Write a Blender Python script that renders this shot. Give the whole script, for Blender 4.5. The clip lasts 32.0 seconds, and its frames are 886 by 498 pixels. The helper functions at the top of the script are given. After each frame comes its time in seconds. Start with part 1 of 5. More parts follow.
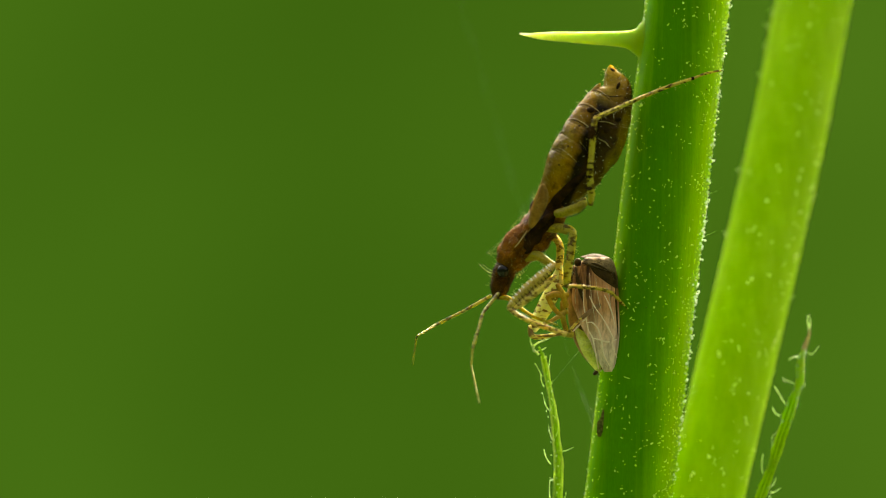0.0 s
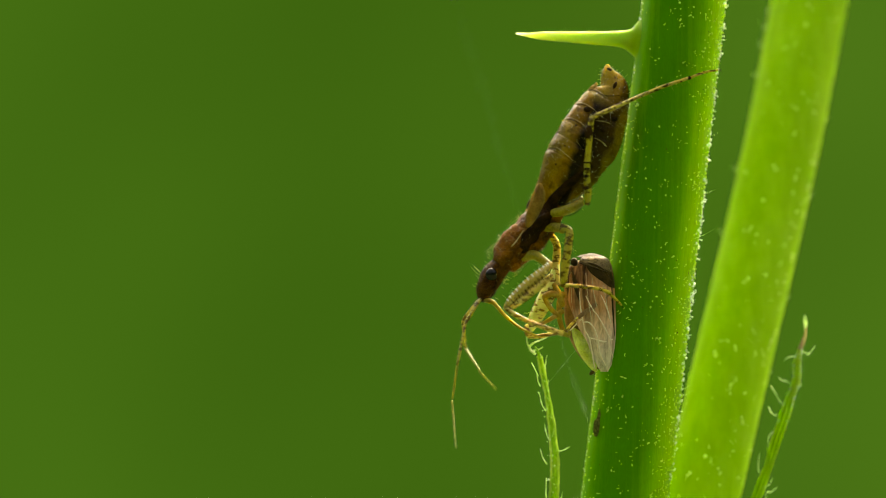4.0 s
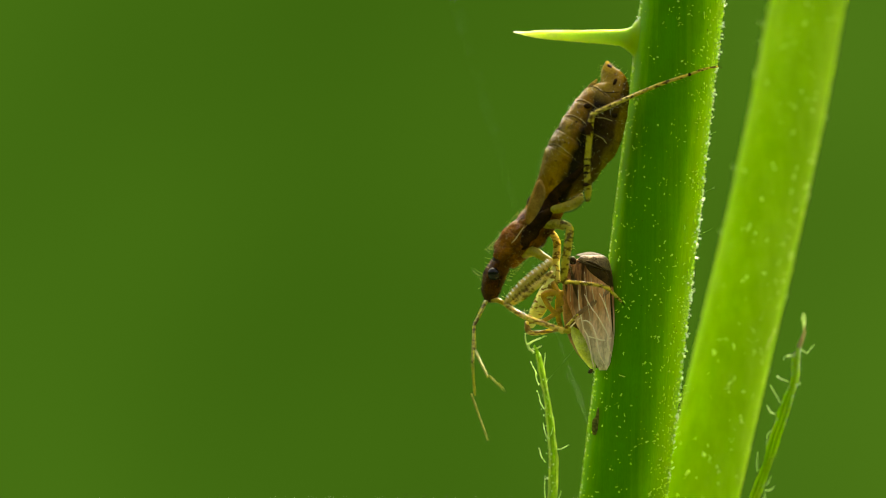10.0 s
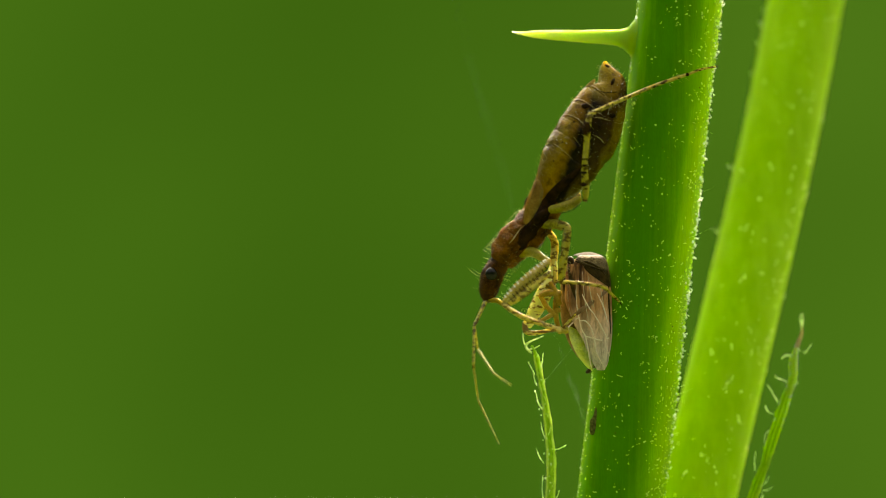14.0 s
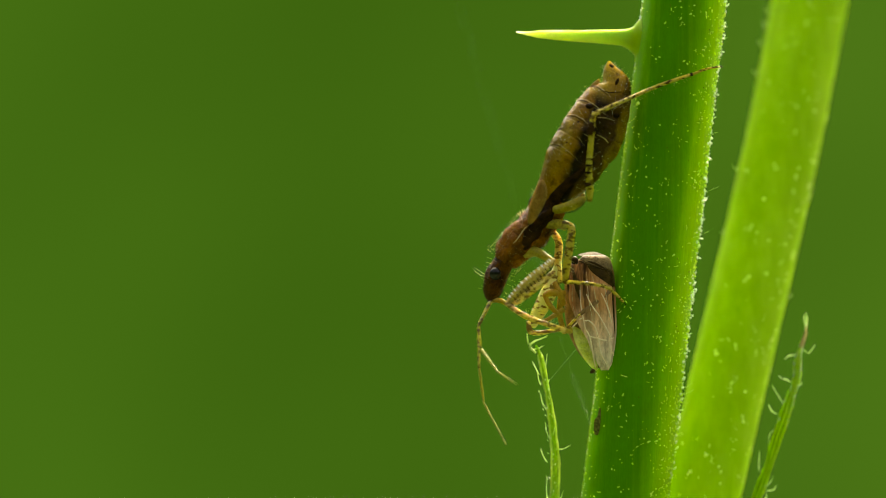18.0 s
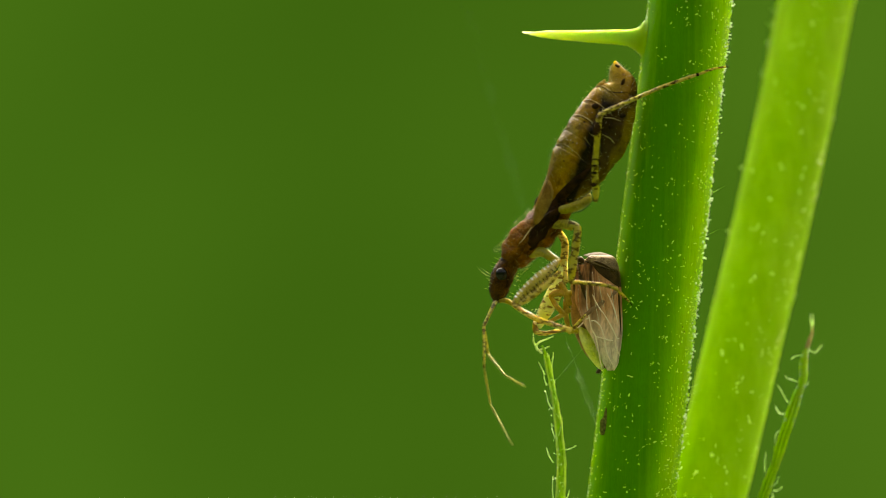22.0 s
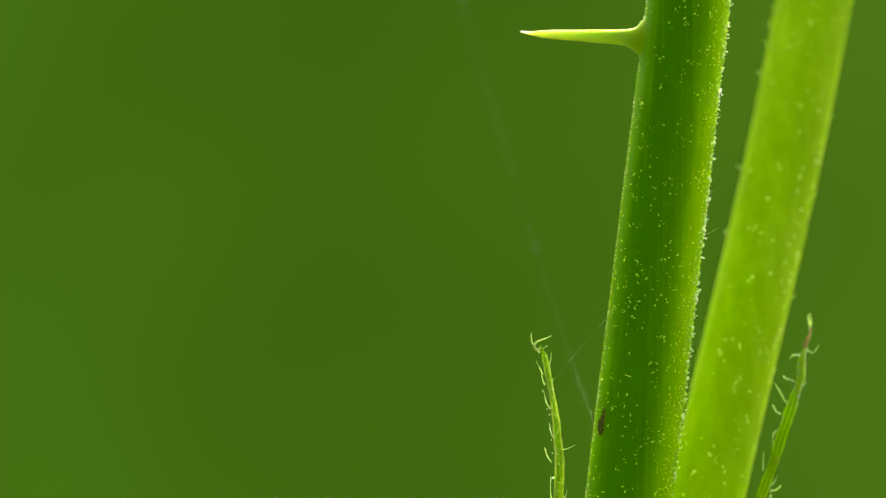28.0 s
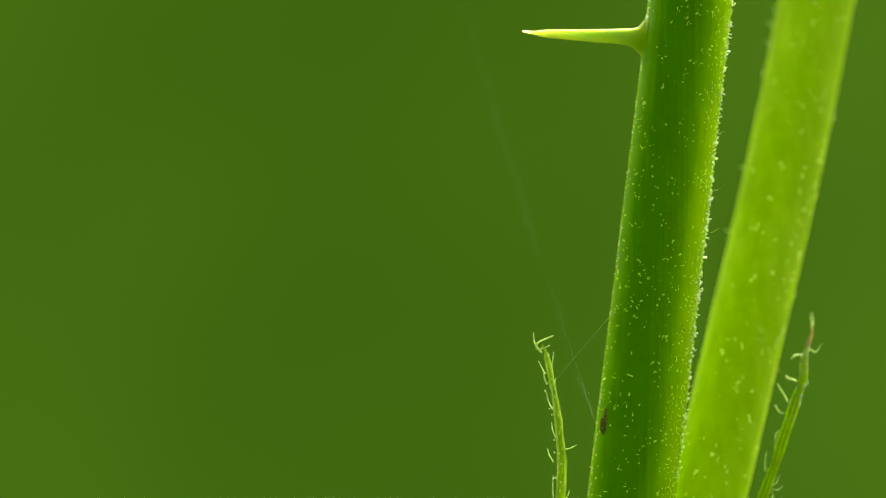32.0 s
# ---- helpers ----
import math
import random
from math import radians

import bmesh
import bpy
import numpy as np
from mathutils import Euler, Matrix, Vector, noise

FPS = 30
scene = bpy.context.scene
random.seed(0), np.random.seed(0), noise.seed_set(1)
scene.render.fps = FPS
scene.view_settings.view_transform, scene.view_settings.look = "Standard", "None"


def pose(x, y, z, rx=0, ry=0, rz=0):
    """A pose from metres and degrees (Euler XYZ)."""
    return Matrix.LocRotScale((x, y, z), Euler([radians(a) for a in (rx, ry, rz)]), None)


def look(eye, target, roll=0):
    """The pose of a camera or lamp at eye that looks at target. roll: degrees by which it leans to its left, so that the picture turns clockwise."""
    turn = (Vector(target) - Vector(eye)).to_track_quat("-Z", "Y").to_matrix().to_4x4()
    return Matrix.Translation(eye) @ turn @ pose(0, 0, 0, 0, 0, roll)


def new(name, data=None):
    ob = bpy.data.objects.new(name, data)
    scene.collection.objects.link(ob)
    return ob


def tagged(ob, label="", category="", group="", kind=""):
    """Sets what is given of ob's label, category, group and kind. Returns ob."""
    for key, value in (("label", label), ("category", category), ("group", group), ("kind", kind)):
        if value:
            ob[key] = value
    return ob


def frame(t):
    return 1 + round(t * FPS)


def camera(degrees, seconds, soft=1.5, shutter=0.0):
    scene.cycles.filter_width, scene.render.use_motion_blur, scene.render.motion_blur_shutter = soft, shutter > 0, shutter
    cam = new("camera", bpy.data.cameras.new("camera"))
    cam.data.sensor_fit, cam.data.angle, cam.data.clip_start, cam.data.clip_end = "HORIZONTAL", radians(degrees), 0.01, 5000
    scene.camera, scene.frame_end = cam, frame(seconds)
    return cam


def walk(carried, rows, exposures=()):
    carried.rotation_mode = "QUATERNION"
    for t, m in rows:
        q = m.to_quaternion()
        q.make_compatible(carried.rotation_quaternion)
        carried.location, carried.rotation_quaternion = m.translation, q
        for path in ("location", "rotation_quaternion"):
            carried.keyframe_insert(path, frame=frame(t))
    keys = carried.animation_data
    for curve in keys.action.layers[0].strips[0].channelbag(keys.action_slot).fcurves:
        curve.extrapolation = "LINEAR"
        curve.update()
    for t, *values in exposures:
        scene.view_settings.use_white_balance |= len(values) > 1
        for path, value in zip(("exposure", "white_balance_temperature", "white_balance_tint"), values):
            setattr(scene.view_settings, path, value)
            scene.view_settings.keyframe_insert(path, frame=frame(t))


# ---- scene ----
# A bramble stem in a meadow, seen through a macro lens. Plan in millimetres
# (x right, y away from the lens, z up); MM turns it into metres.
MM = 0.001
EYE_Y = -0.0889

# ---- camera ----
cam = camera(20.0, 32.0, soft=0.9, shutter=0.6)
cam.data.dof.use_dof = True
cam.data.dof.focus_distance = 0.0877
cam.data.dof.aperture_fstop = 21.0
walk(cam, [
    (0, pose(0, EYE_Y, 0, 90.039, 0, -0.047)),
    (0.5, pose(0, EYE_Y, 0, 90.030, 0, -0.099)),
    (1, pose(0, EYE_Y, 0, 90.039, 0, -0.116)),
    (1.5, pose(0, EYE_Y, 0, 90.017, 0, -0.159)),
    (2, pose(0, EYE_Y, 0, 90.039, 0, -0.271)),
    (2.5, pose(0, EYE_Y, 0, 90.034, 0, -0.228)),
    (3, pose(0, EYE_Y, 0, 90.034, 0, -0.296)),
    (3.5, pose(0, EYE_Y, 0, 90.039, 0, -0.133)),
    (5.5, pose(0, EYE_Y, 0, 90.000, 0, -0.125)),
    (6, pose(0, EYE_Y, 0, 90.004, 0, -0.159)),
    (6.5, pose(0, EYE_Y, 0, 90.000, 0, -0.129)),
    (7, pose(0, EYE_Y, 0, 90.004, 0, -0.159)),
    (7.5, pose(0, EYE_Y, 0, 90.000, 0, -0.159)),
    (8, pose(0, EYE_Y, 0, 90.000, 0, -0.082)),
    (8.5, pose(0, EYE_Y, 0, 90.000, 0, -0.159)),
    (9, pose(0, EYE_Y, 0, 90.009, 0, -0.223)),
    (9.5, pose(0, EYE_Y, 0, 90.017, 0, -0.168)),
    (10, pose(0, EYE_Y, 0, 90.000, 0, -0.159)),
    (10.5, pose(0, EYE_Y, 0, 90.000, 0, -0.163)),
    (11, pose(0, EYE_Y, 0, 90.000, 0, -0.137)),
    (11.5, pose(0, EYE_Y, 0, 90.000, 0, -0.206)),
    (12, pose(0, EYE_Y, 0, 90.000, 0, -0.168)),
    (12.5, pose(0, EYE_Y, 0, 90.000, 0, -0.146)),
    (13, pose(0, EYE_Y, 0, 90.000, 0, -0.168)),
    (13.5, pose(0, EYE_Y, 0, 90.000, 0, -0.163)),
    (14, pose(0, EYE_Y, 0, 90.000, 0, -0.211)),
    (14.5, pose(0, EYE_Y, 0, 90.000, 0, -0.168)),
    (16.5, pose(0, EYE_Y, 0, 90.000, 0, -0.077)),
    (17, pose(0, EYE_Y, 0, 90.000, 0, -0.090)),
    (17.5, pose(0, EYE_Y, 0, 90.000, 0, -0.095)),
    (18, pose(0, EYE_Y, 0, 90.000, 0, -0.116)),
    (18.5, pose(0, EYE_Y, 0, 90.000, 0, -0.125)),
    (19, pose(0, EYE_Y, 0, 90.000, 0, 0.000)),
    (19.5, pose(0, EYE_Y, 0, 90.000, 0, -0.052)),
    (20, pose(0, EYE_Y, 0, 90.000, 0, -0.039)),
    (20.5, pose(0, EYE_Y, 0, 90.000, 0, -0.009)),
    (21, pose(0, EYE_Y, 0, 90.000, 0, -0.017)),
    (21.5, pose(0, EYE_Y, 0, 90.000, 0, 0.000)),
    (22, pose(0, EYE_Y, 0, 90.004, 0, 0.021)),
    (22.5, pose(0, EYE_Y, 0, 90.000, 0, -0.030)),
    (23, pose(0, EYE_Y, 0, 90.017, 0, -0.052)),
    (23.5, pose(0, EYE_Y, 0, 90.000, 0, 0.013)),
    (24, pose(0, EYE_Y, 0, 90.000, 0, 0.000)),
    (24.5, pose(0, EYE_Y, 0, 90.000, 0, 0.030)),
    (25, pose(0, EYE_Y, 0, 90.000, 0, 0.013)),
    (25.5, pose(0, EYE_Y, 0, 90.000, 0, 0.013)),
    (27.5, pose(0, EYE_Y, 0, 90.000, 0, -0.047)),
    (28, pose(0, EYE_Y, 0, 89.996, 0, -0.026)),
    (28.5, pose(0, EYE_Y, 0, 90.000, 0, 0.039)),
    (29, pose(0, EYE_Y, 0, 90.000, 0, 0.000)),
    (29.5, pose(0, EYE_Y, 0, 90.000, 0, -0.013)),
    (30, pose(0, EYE_Y, 0, 89.987, 0, -0.013)),
    (30.5, pose(0, EYE_Y, 0, 89.987, 0, 0.000)),
    (31, pose(0, EYE_Y, 0, 89.987, 0, 0.013)),
    (31.5, pose(0, EYE_Y, 0, 89.974, 0, 0.000)),
    (32, pose(0, EYE_Y, 0, 89.987, 0, 0.026)),
], [(0, 2.78, 8700, -4), (32, 2.78, 8700, -4)])

# ---- world, sun, exposure ----
world = bpy.data.worlds.new("meadow_sky")
scene.world = world
world.use_nodes = True
wn = world.node_tree
sky = wn.nodes.new("ShaderNodeTexSky")
sky.sky_type = "NISHITA"
sky.sun_disc = False
sky.sun_elevation = radians(52)
sky.sun_rotation = radians(20)
sky.air_density = 0.3
sky.ozone_density = 0.0
sky.dust_density = 7.0
wn.links.new(sky.outputs["Color"], wn.nodes["Background"].inputs["Color"])
wn.nodes["Background"].inputs["Strength"].default_value = 0.135

sun_data = bpy.data.lights.new("sun", "SUN")
sun_data.energy = 1.75
sun_data.angle = radians(28.0)
sun_data.color = (1.0, 0.95, 0.86)
sun = new("sun", sun_data)
sun.matrix_world = look((0.4, 0.54, 0.74), (0, 0, 0))


# ---- materials ----
def link(nt, a, b):
    nt.links.new(a, b)


def ramp(nt, source, stops):
    node = nt.nodes.new("ShaderNodeValToRGB")
    el = node.color_ramp.elements
    while len(el) < len(stops):
        el.new(0.5)
    for e, (p, c) in zip(el, stops):
        e.position = p
        e.color = c if len(c) == 4 else (*c, 1.0)
    link(nt, source, node.inputs["Fac"])
    return node.outputs["Color"]


def grain(nt, scale, stretch=(1, 1, 1), detail=4.0, rough=0.55):
    """Noise in object space; scale is per millimetre."""
    co = nt.nodes.new("ShaderNodeTexCoord")
    mp = nt.nodes.new("ShaderNodeMapping")
    mp.inputs["Scale"].default_value = [1000 * s for s in stretch]
    link(nt, co.outputs["Object"], mp.inputs["Vector"])
    tex = nt.nodes.new("ShaderNodeTexNoise")
    tex.inputs["Scale"].default_value = scale
    tex.inputs["Detail"].default_value = detail
    tex.inputs["Roughness"].default_value = rough
    link(nt, mp.outputs["Vector"], tex.inputs["Vector"])
    return tex.outputs["Fac"]


def along(nt, direction, low, high):
    """0 to 1 between low and high millimetres along a direction in object space."""
    co = nt.nodes.new("ShaderNodeTexCoord")
    dot = nt.nodes.new("ShaderNodeVectorMath")
    dot.operation = "DOT_PRODUCT"
    dot.inputs[1].default_value = direction
    link(nt, co.outputs["Object"], dot.inputs[0])
    mr = nt.nodes.new("ShaderNodeMapRange")
    mr.inputs["From Min"].default_value = low * MM
    mr.inputs["From Max"].default_value = high * MM
    link(nt, dot.outputs["Value"], mr.inputs["Value"])
    return mr.outputs["Result"]


def blend(nt, fac, a, b, how="MIX"):
    mx = nt.nodes.new("ShaderNodeMix")
    mx.data_type = "RGBA"
    mx.blend_type = how
    for sock, v in ((mx.inputs[0], fac), (mx.inputs[6], a), (mx.inputs[7], b)):
        if isinstance(v, (int, float, tuple)):
            sock.default_value = v
        else:
            link(nt, v, sock)
    return mx.outputs[2]


def maths(nt, op, a, b):
    n = nt.nodes.new("ShaderNodeMath")
    n.operation = op
    for sock, v in ((n.inputs[0], a), (n.inputs[1], b)):
        if isinstance(v, (int, float)):
            sock.default_value = v
        else:
            link(nt, v, sock)
    return n.outputs[0]


def shader(name, rough=0.5, sss=0.0, radius=(0.3, 0.3, 0.1), thin=0.0, thin_colour=(0.3, 0.4, 0.05, 1), coat=0.0, spec=0.5):
    m = bpy.data.materials.new(name)
    m.use_nodes = True
    nt = m.node_tree
    b = nt.nodes["Principled BSDF"]
    b.inputs["Roughness"].default_value = rough
    b.inputs["Specular IOR Level"].default_value = spec
    b.inputs["Coat Weight"].default_value = coat
    b.inputs["Coat Roughness"].default_value = 0.12
    if sss:
        b.inputs["Subsurface Weight"].default_value = sss
        b.inputs["Subsurface Radius"].default_value = radius
        b.inputs["Subsurface Scale"].default_value = MM
    if thin:
        tr = nt.nodes.new("ShaderNodeBsdfTranslucent")
        tr.inputs["Color"].default_value = thin_colour
        mx = nt.nodes.new("ShaderNodeMixShader")
        mx.inputs[0].default_value = thin
        link(nt, b.outputs[0], mx.inputs[1])
        link(nt, tr.outputs[0], mx.inputs[2])
        link(nt, mx.outputs[0], nt.nodes["Material Output"].inputs["Surface"])
    return m, nt, b


def paint(nt, b, col):
    link(nt, col, b.inputs["Base Color"])
    for n in nt.nodes:
        if n.bl_idname == "ShaderNodeBsdfTranslucent":
            link(nt, col, n.inputs["Color"])


def relief(nt, b, height, strength, distance):
    bp = nt.nodes.new("ShaderNodeBump")
    bp.inputs["Strength"].default_value = strength
    bp.inputs["Distance"].default_value = distance * MM
    link(nt, height, bp.inputs["Height"])
    link(nt, bp.outputs["Normal"], b.inputs["Normal"])


def mottled(name, c1, c2, scale, rough=0.5, stretch=(1, 1, 1), bump=0.4, depth=0.03, fleck=0.35, **kw):
    m, nt, b = shader(name, rough, **kw)
    f = grain(nt, scale, stretch)
    col = ramp(nt, f, [(0.3, c1), (0.7, c2)])
    fine = grain(nt, max(scale * 6, 14.0), stretch, 3.0)
    col = blend(nt, fleck, col, ramp(nt, fine, [(0.36, (0.35, 0.35, 0.35)), (0.6, (1, 1, 1))]), "MULTIPLY")
    paint(nt, b, col)
    relief(nt, b, fine, bump, depth)
    return m


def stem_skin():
    """Waxy green stem: light and shade painted by angle as pale ribbed sides and a deep green front, long fibres, faint
    patches.
    """
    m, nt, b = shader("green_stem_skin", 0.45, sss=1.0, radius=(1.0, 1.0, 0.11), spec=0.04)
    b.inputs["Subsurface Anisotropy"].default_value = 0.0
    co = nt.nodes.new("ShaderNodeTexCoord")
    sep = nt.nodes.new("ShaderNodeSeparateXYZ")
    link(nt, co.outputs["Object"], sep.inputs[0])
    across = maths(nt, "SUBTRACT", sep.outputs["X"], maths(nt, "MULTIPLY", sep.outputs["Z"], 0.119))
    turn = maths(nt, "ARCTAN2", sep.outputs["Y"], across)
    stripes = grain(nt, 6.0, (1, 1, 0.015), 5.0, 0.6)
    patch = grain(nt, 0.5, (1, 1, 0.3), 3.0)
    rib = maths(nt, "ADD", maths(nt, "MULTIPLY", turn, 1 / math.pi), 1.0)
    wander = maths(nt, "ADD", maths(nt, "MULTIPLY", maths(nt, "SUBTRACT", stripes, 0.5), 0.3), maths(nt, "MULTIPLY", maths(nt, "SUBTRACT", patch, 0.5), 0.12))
    # lit sides and shaded front of the round stem, painted by angle
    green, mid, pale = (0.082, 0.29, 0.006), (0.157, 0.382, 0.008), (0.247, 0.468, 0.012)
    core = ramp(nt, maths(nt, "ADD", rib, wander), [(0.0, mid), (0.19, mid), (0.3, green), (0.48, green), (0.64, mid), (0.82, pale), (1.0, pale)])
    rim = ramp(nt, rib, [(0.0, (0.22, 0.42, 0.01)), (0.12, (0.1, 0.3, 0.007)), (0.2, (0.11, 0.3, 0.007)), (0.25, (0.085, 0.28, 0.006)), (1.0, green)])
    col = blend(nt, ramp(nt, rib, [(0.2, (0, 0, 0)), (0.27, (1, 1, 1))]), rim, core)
    fine = grain(nt, 22.0, (1, 1, 0.25), 3.0)
    fibre = grain(nt, 14.0, (1, 1, 0.01), 2.0)
    haze = grain(nt, 1.5, (1, 1, 0.45), 3.0)
    col = blend(nt, 0.18, col, ramp(nt, haze, [(0.4, (0.62, 0.7, 0.45)), (0.52, (0.95, 0.97, 0.9)), (0.68, (1.25, 1.15, 1.9))]), "MULTIPLY")
    col = blend(nt, 0.14, col, ramp(nt, fibre, [(0.35, (0.6, 0.66, 0.5)), (0.6, (1.1, 1.05, 1.0))]), "MULTIPLY")
    col = blend(nt, 0.22, col, ramp(nt, fine, [(0.35, (0.5, 0.55, 0.4)), (0.65, (1, 1, 1))]), "MULTIPLY")
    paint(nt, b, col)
    relief(nt, b, maths(nt, "ADD", stripes, maths(nt, "MULTIPLY", fine, 0.4)), 0.2, 0.02)
    return m


def pale_stem_skin():
    """Smooth, watery yellow-green stem that lets light through, with cloudy pale patches."""
    m, nt, b = shader("pale_green_stem_skin", 0.55, thin=0.55, spec=0.04, sss=0.4, radius=(2.5, 2.5, 0.5))
    patch = grain(nt, 0.7, (1, 1, 0.3), 3.0)
    haze = grain(nt, 2.2, (1, 1, 0.45), 3.0)
    fibre = grain(nt, 3.0, (1, 1, 0.02), 3.0)
    col = ramp(nt, patch, [(0.3, (0.28, 0.43, 0.045)), (0.7, (0.345, 0.495, 0.07))])
    col = blend(nt, 0.3, col, ramp(nt, fibre, [(0.35, (0.78, 0.84, 0.7)), (0.65, (1.05, 1.03, 1.0))]), "MULTIPLY")
    col = blend(nt, 0.4, col, ramp(nt, haze, [(0.4, (0.75, 0.82, 0.6)), (0.52, (0.97, 0.98, 0.95)), (0.68, (1.2, 1.12, 1.6))]), "MULTIPLY")
    paint(nt, b, col)
    relief(nt, b, haze, 0.1, 0.02)
    return m


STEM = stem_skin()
STEM_PALE = pale_stem_skin()
FLECK = mottled("pale_fleck", (0.7, 0.84, 0.2), (0.95, 0.98, 0.45), 5.0, 0.4, fleck=0.1, spec=0.3)


def thorn_skin():
    """Stem green at the root, pale yellow-green along, bleached at the point."""
    m, nt, b = shader("thorn_skin", 0.32, sss=0.7, radius=(0.5, 0.5, 0.2), spec=0.1)
    x = along(nt, (1, 0, 0), THORN_X[0], THORN_X[1])
    col = ramp(nt, x, [(0.0, (0.62, 0.58, 0.44)), (0.08, (0.42, 0.53, 0.26)), (0.5, (0.36, 0.5, 0.13)), (0.78, (0.32, 0.47, 0.07)), (0.92, (0.24, 0.41, 0.014)), (1.0, (0.17, 0.37, 0.008))])
    fine = grain(nt, 5.0, (0.3, 1, 1))
    col = blend(nt, 0.2, col, ramp(nt, fine, [(0.3, (0.6, 0.6, 0.5)), (0.7, (1, 1, 1))]), "MULTIPLY")
    paint(nt, b, col)
    relief(nt, b, fine, 0.15, 0.02)
    return m


THORN_X = (2.78, 7.35)
THORN = thorn_skin()
BEAD = mottled("gland_bead", (0.86, 0.96, 0.78), (0.96, 1.0, 0.94), 6.0, 0.05, fleck=0.0, bump=0.0, thin=0.3, coat=1.0, spec=1.0)
SPECK = mottled("yellow_scale", (0.58, 0.86, 0.06), (0.84, 0.98, 0.24), 6.0, 0.2, fleck=0.0, bump=0.0, thin=0.4, spec=0.5)
LEAFLET = mottled("stipule_margin_skin", (0.42, 0.6, 0.09), (0.75, 0.86, 0.32), 5.0, 0.4, (1, 1, 0.5), bump=0.9, depth=0.06, fleck=0.4, thin=0.6, spec=0.3)
LEAF_DARK = mottled("stipule_blade_skin", (0.15, 0.32, 0.025), (0.4, 0.58, 0.09), 4.0, 0.4, (1, 1, 0.35), bump=1.0, depth=0.08, fleck=0.6, thin=0.6, spec=0.3)
LEAF_FURROW = mottled("stipule_furrow_skin", (0.14, 0.36, 0.006), (0.3, 0.55, 0.02), 5.0, 0.5, bump=0.6, depth=0.04, fleck=0.5, thin=0.5, spec=0.06)
LEAF_RIBBED = mottled("ribbed_stipule_skin", (0.3, 0.6, 0.008), (0.62, 0.86, 0.03), 5.0, 0.4, (1, 1, 0.35), bump=1.0, depth=0.08, fleck=0.6, thin=0.6, spec=0.06)
LEAF_RIB = mottled("stipule_rib_skin", (0.6, 0.86, 0.04), (0.88, 0.98, 0.16), 6.0, 0.4, (1, 1, 0.5), bump=0.9, depth=0.06, fleck=0.4, thin=0.6, spec=0.15)
LEAFTIP = mottled("dry_tip", (0.35, 0.22, 0.1), (0.6, 0.45, 0.25), 6.0, 0.6, thin=0.3, thin_colour=(0.5, 0.4, 0.2, 1))
LEAFTIP_PALE = mottled("bleached_tip", (0.42, 0.54, 0.2), (0.66, 0.74, 0.42), 6.0, 0.5, thin=0.5, fleck=0.2)
HAIR = mottled("pale_hair", (0.66, 0.8, 0.42), (0.86, 0.96, 0.66), 5.0, 0.3, fleck=0.0, thin=0.5)
SILK = mottled("silk", (0.3, 0.38, 0.3), (0.4, 0.48, 0.4), 5.0, 0.4, fleck=0.0, spec=0.1, thin=0.3)
DEBRIS = mottled("dry_fleck", (0.04, 0.045, 0.008), (0.24, 0.22, 0.05), 10.0, 0.8, bump=0.8, depth=0.06, fleck=0.7, spec=0.1)


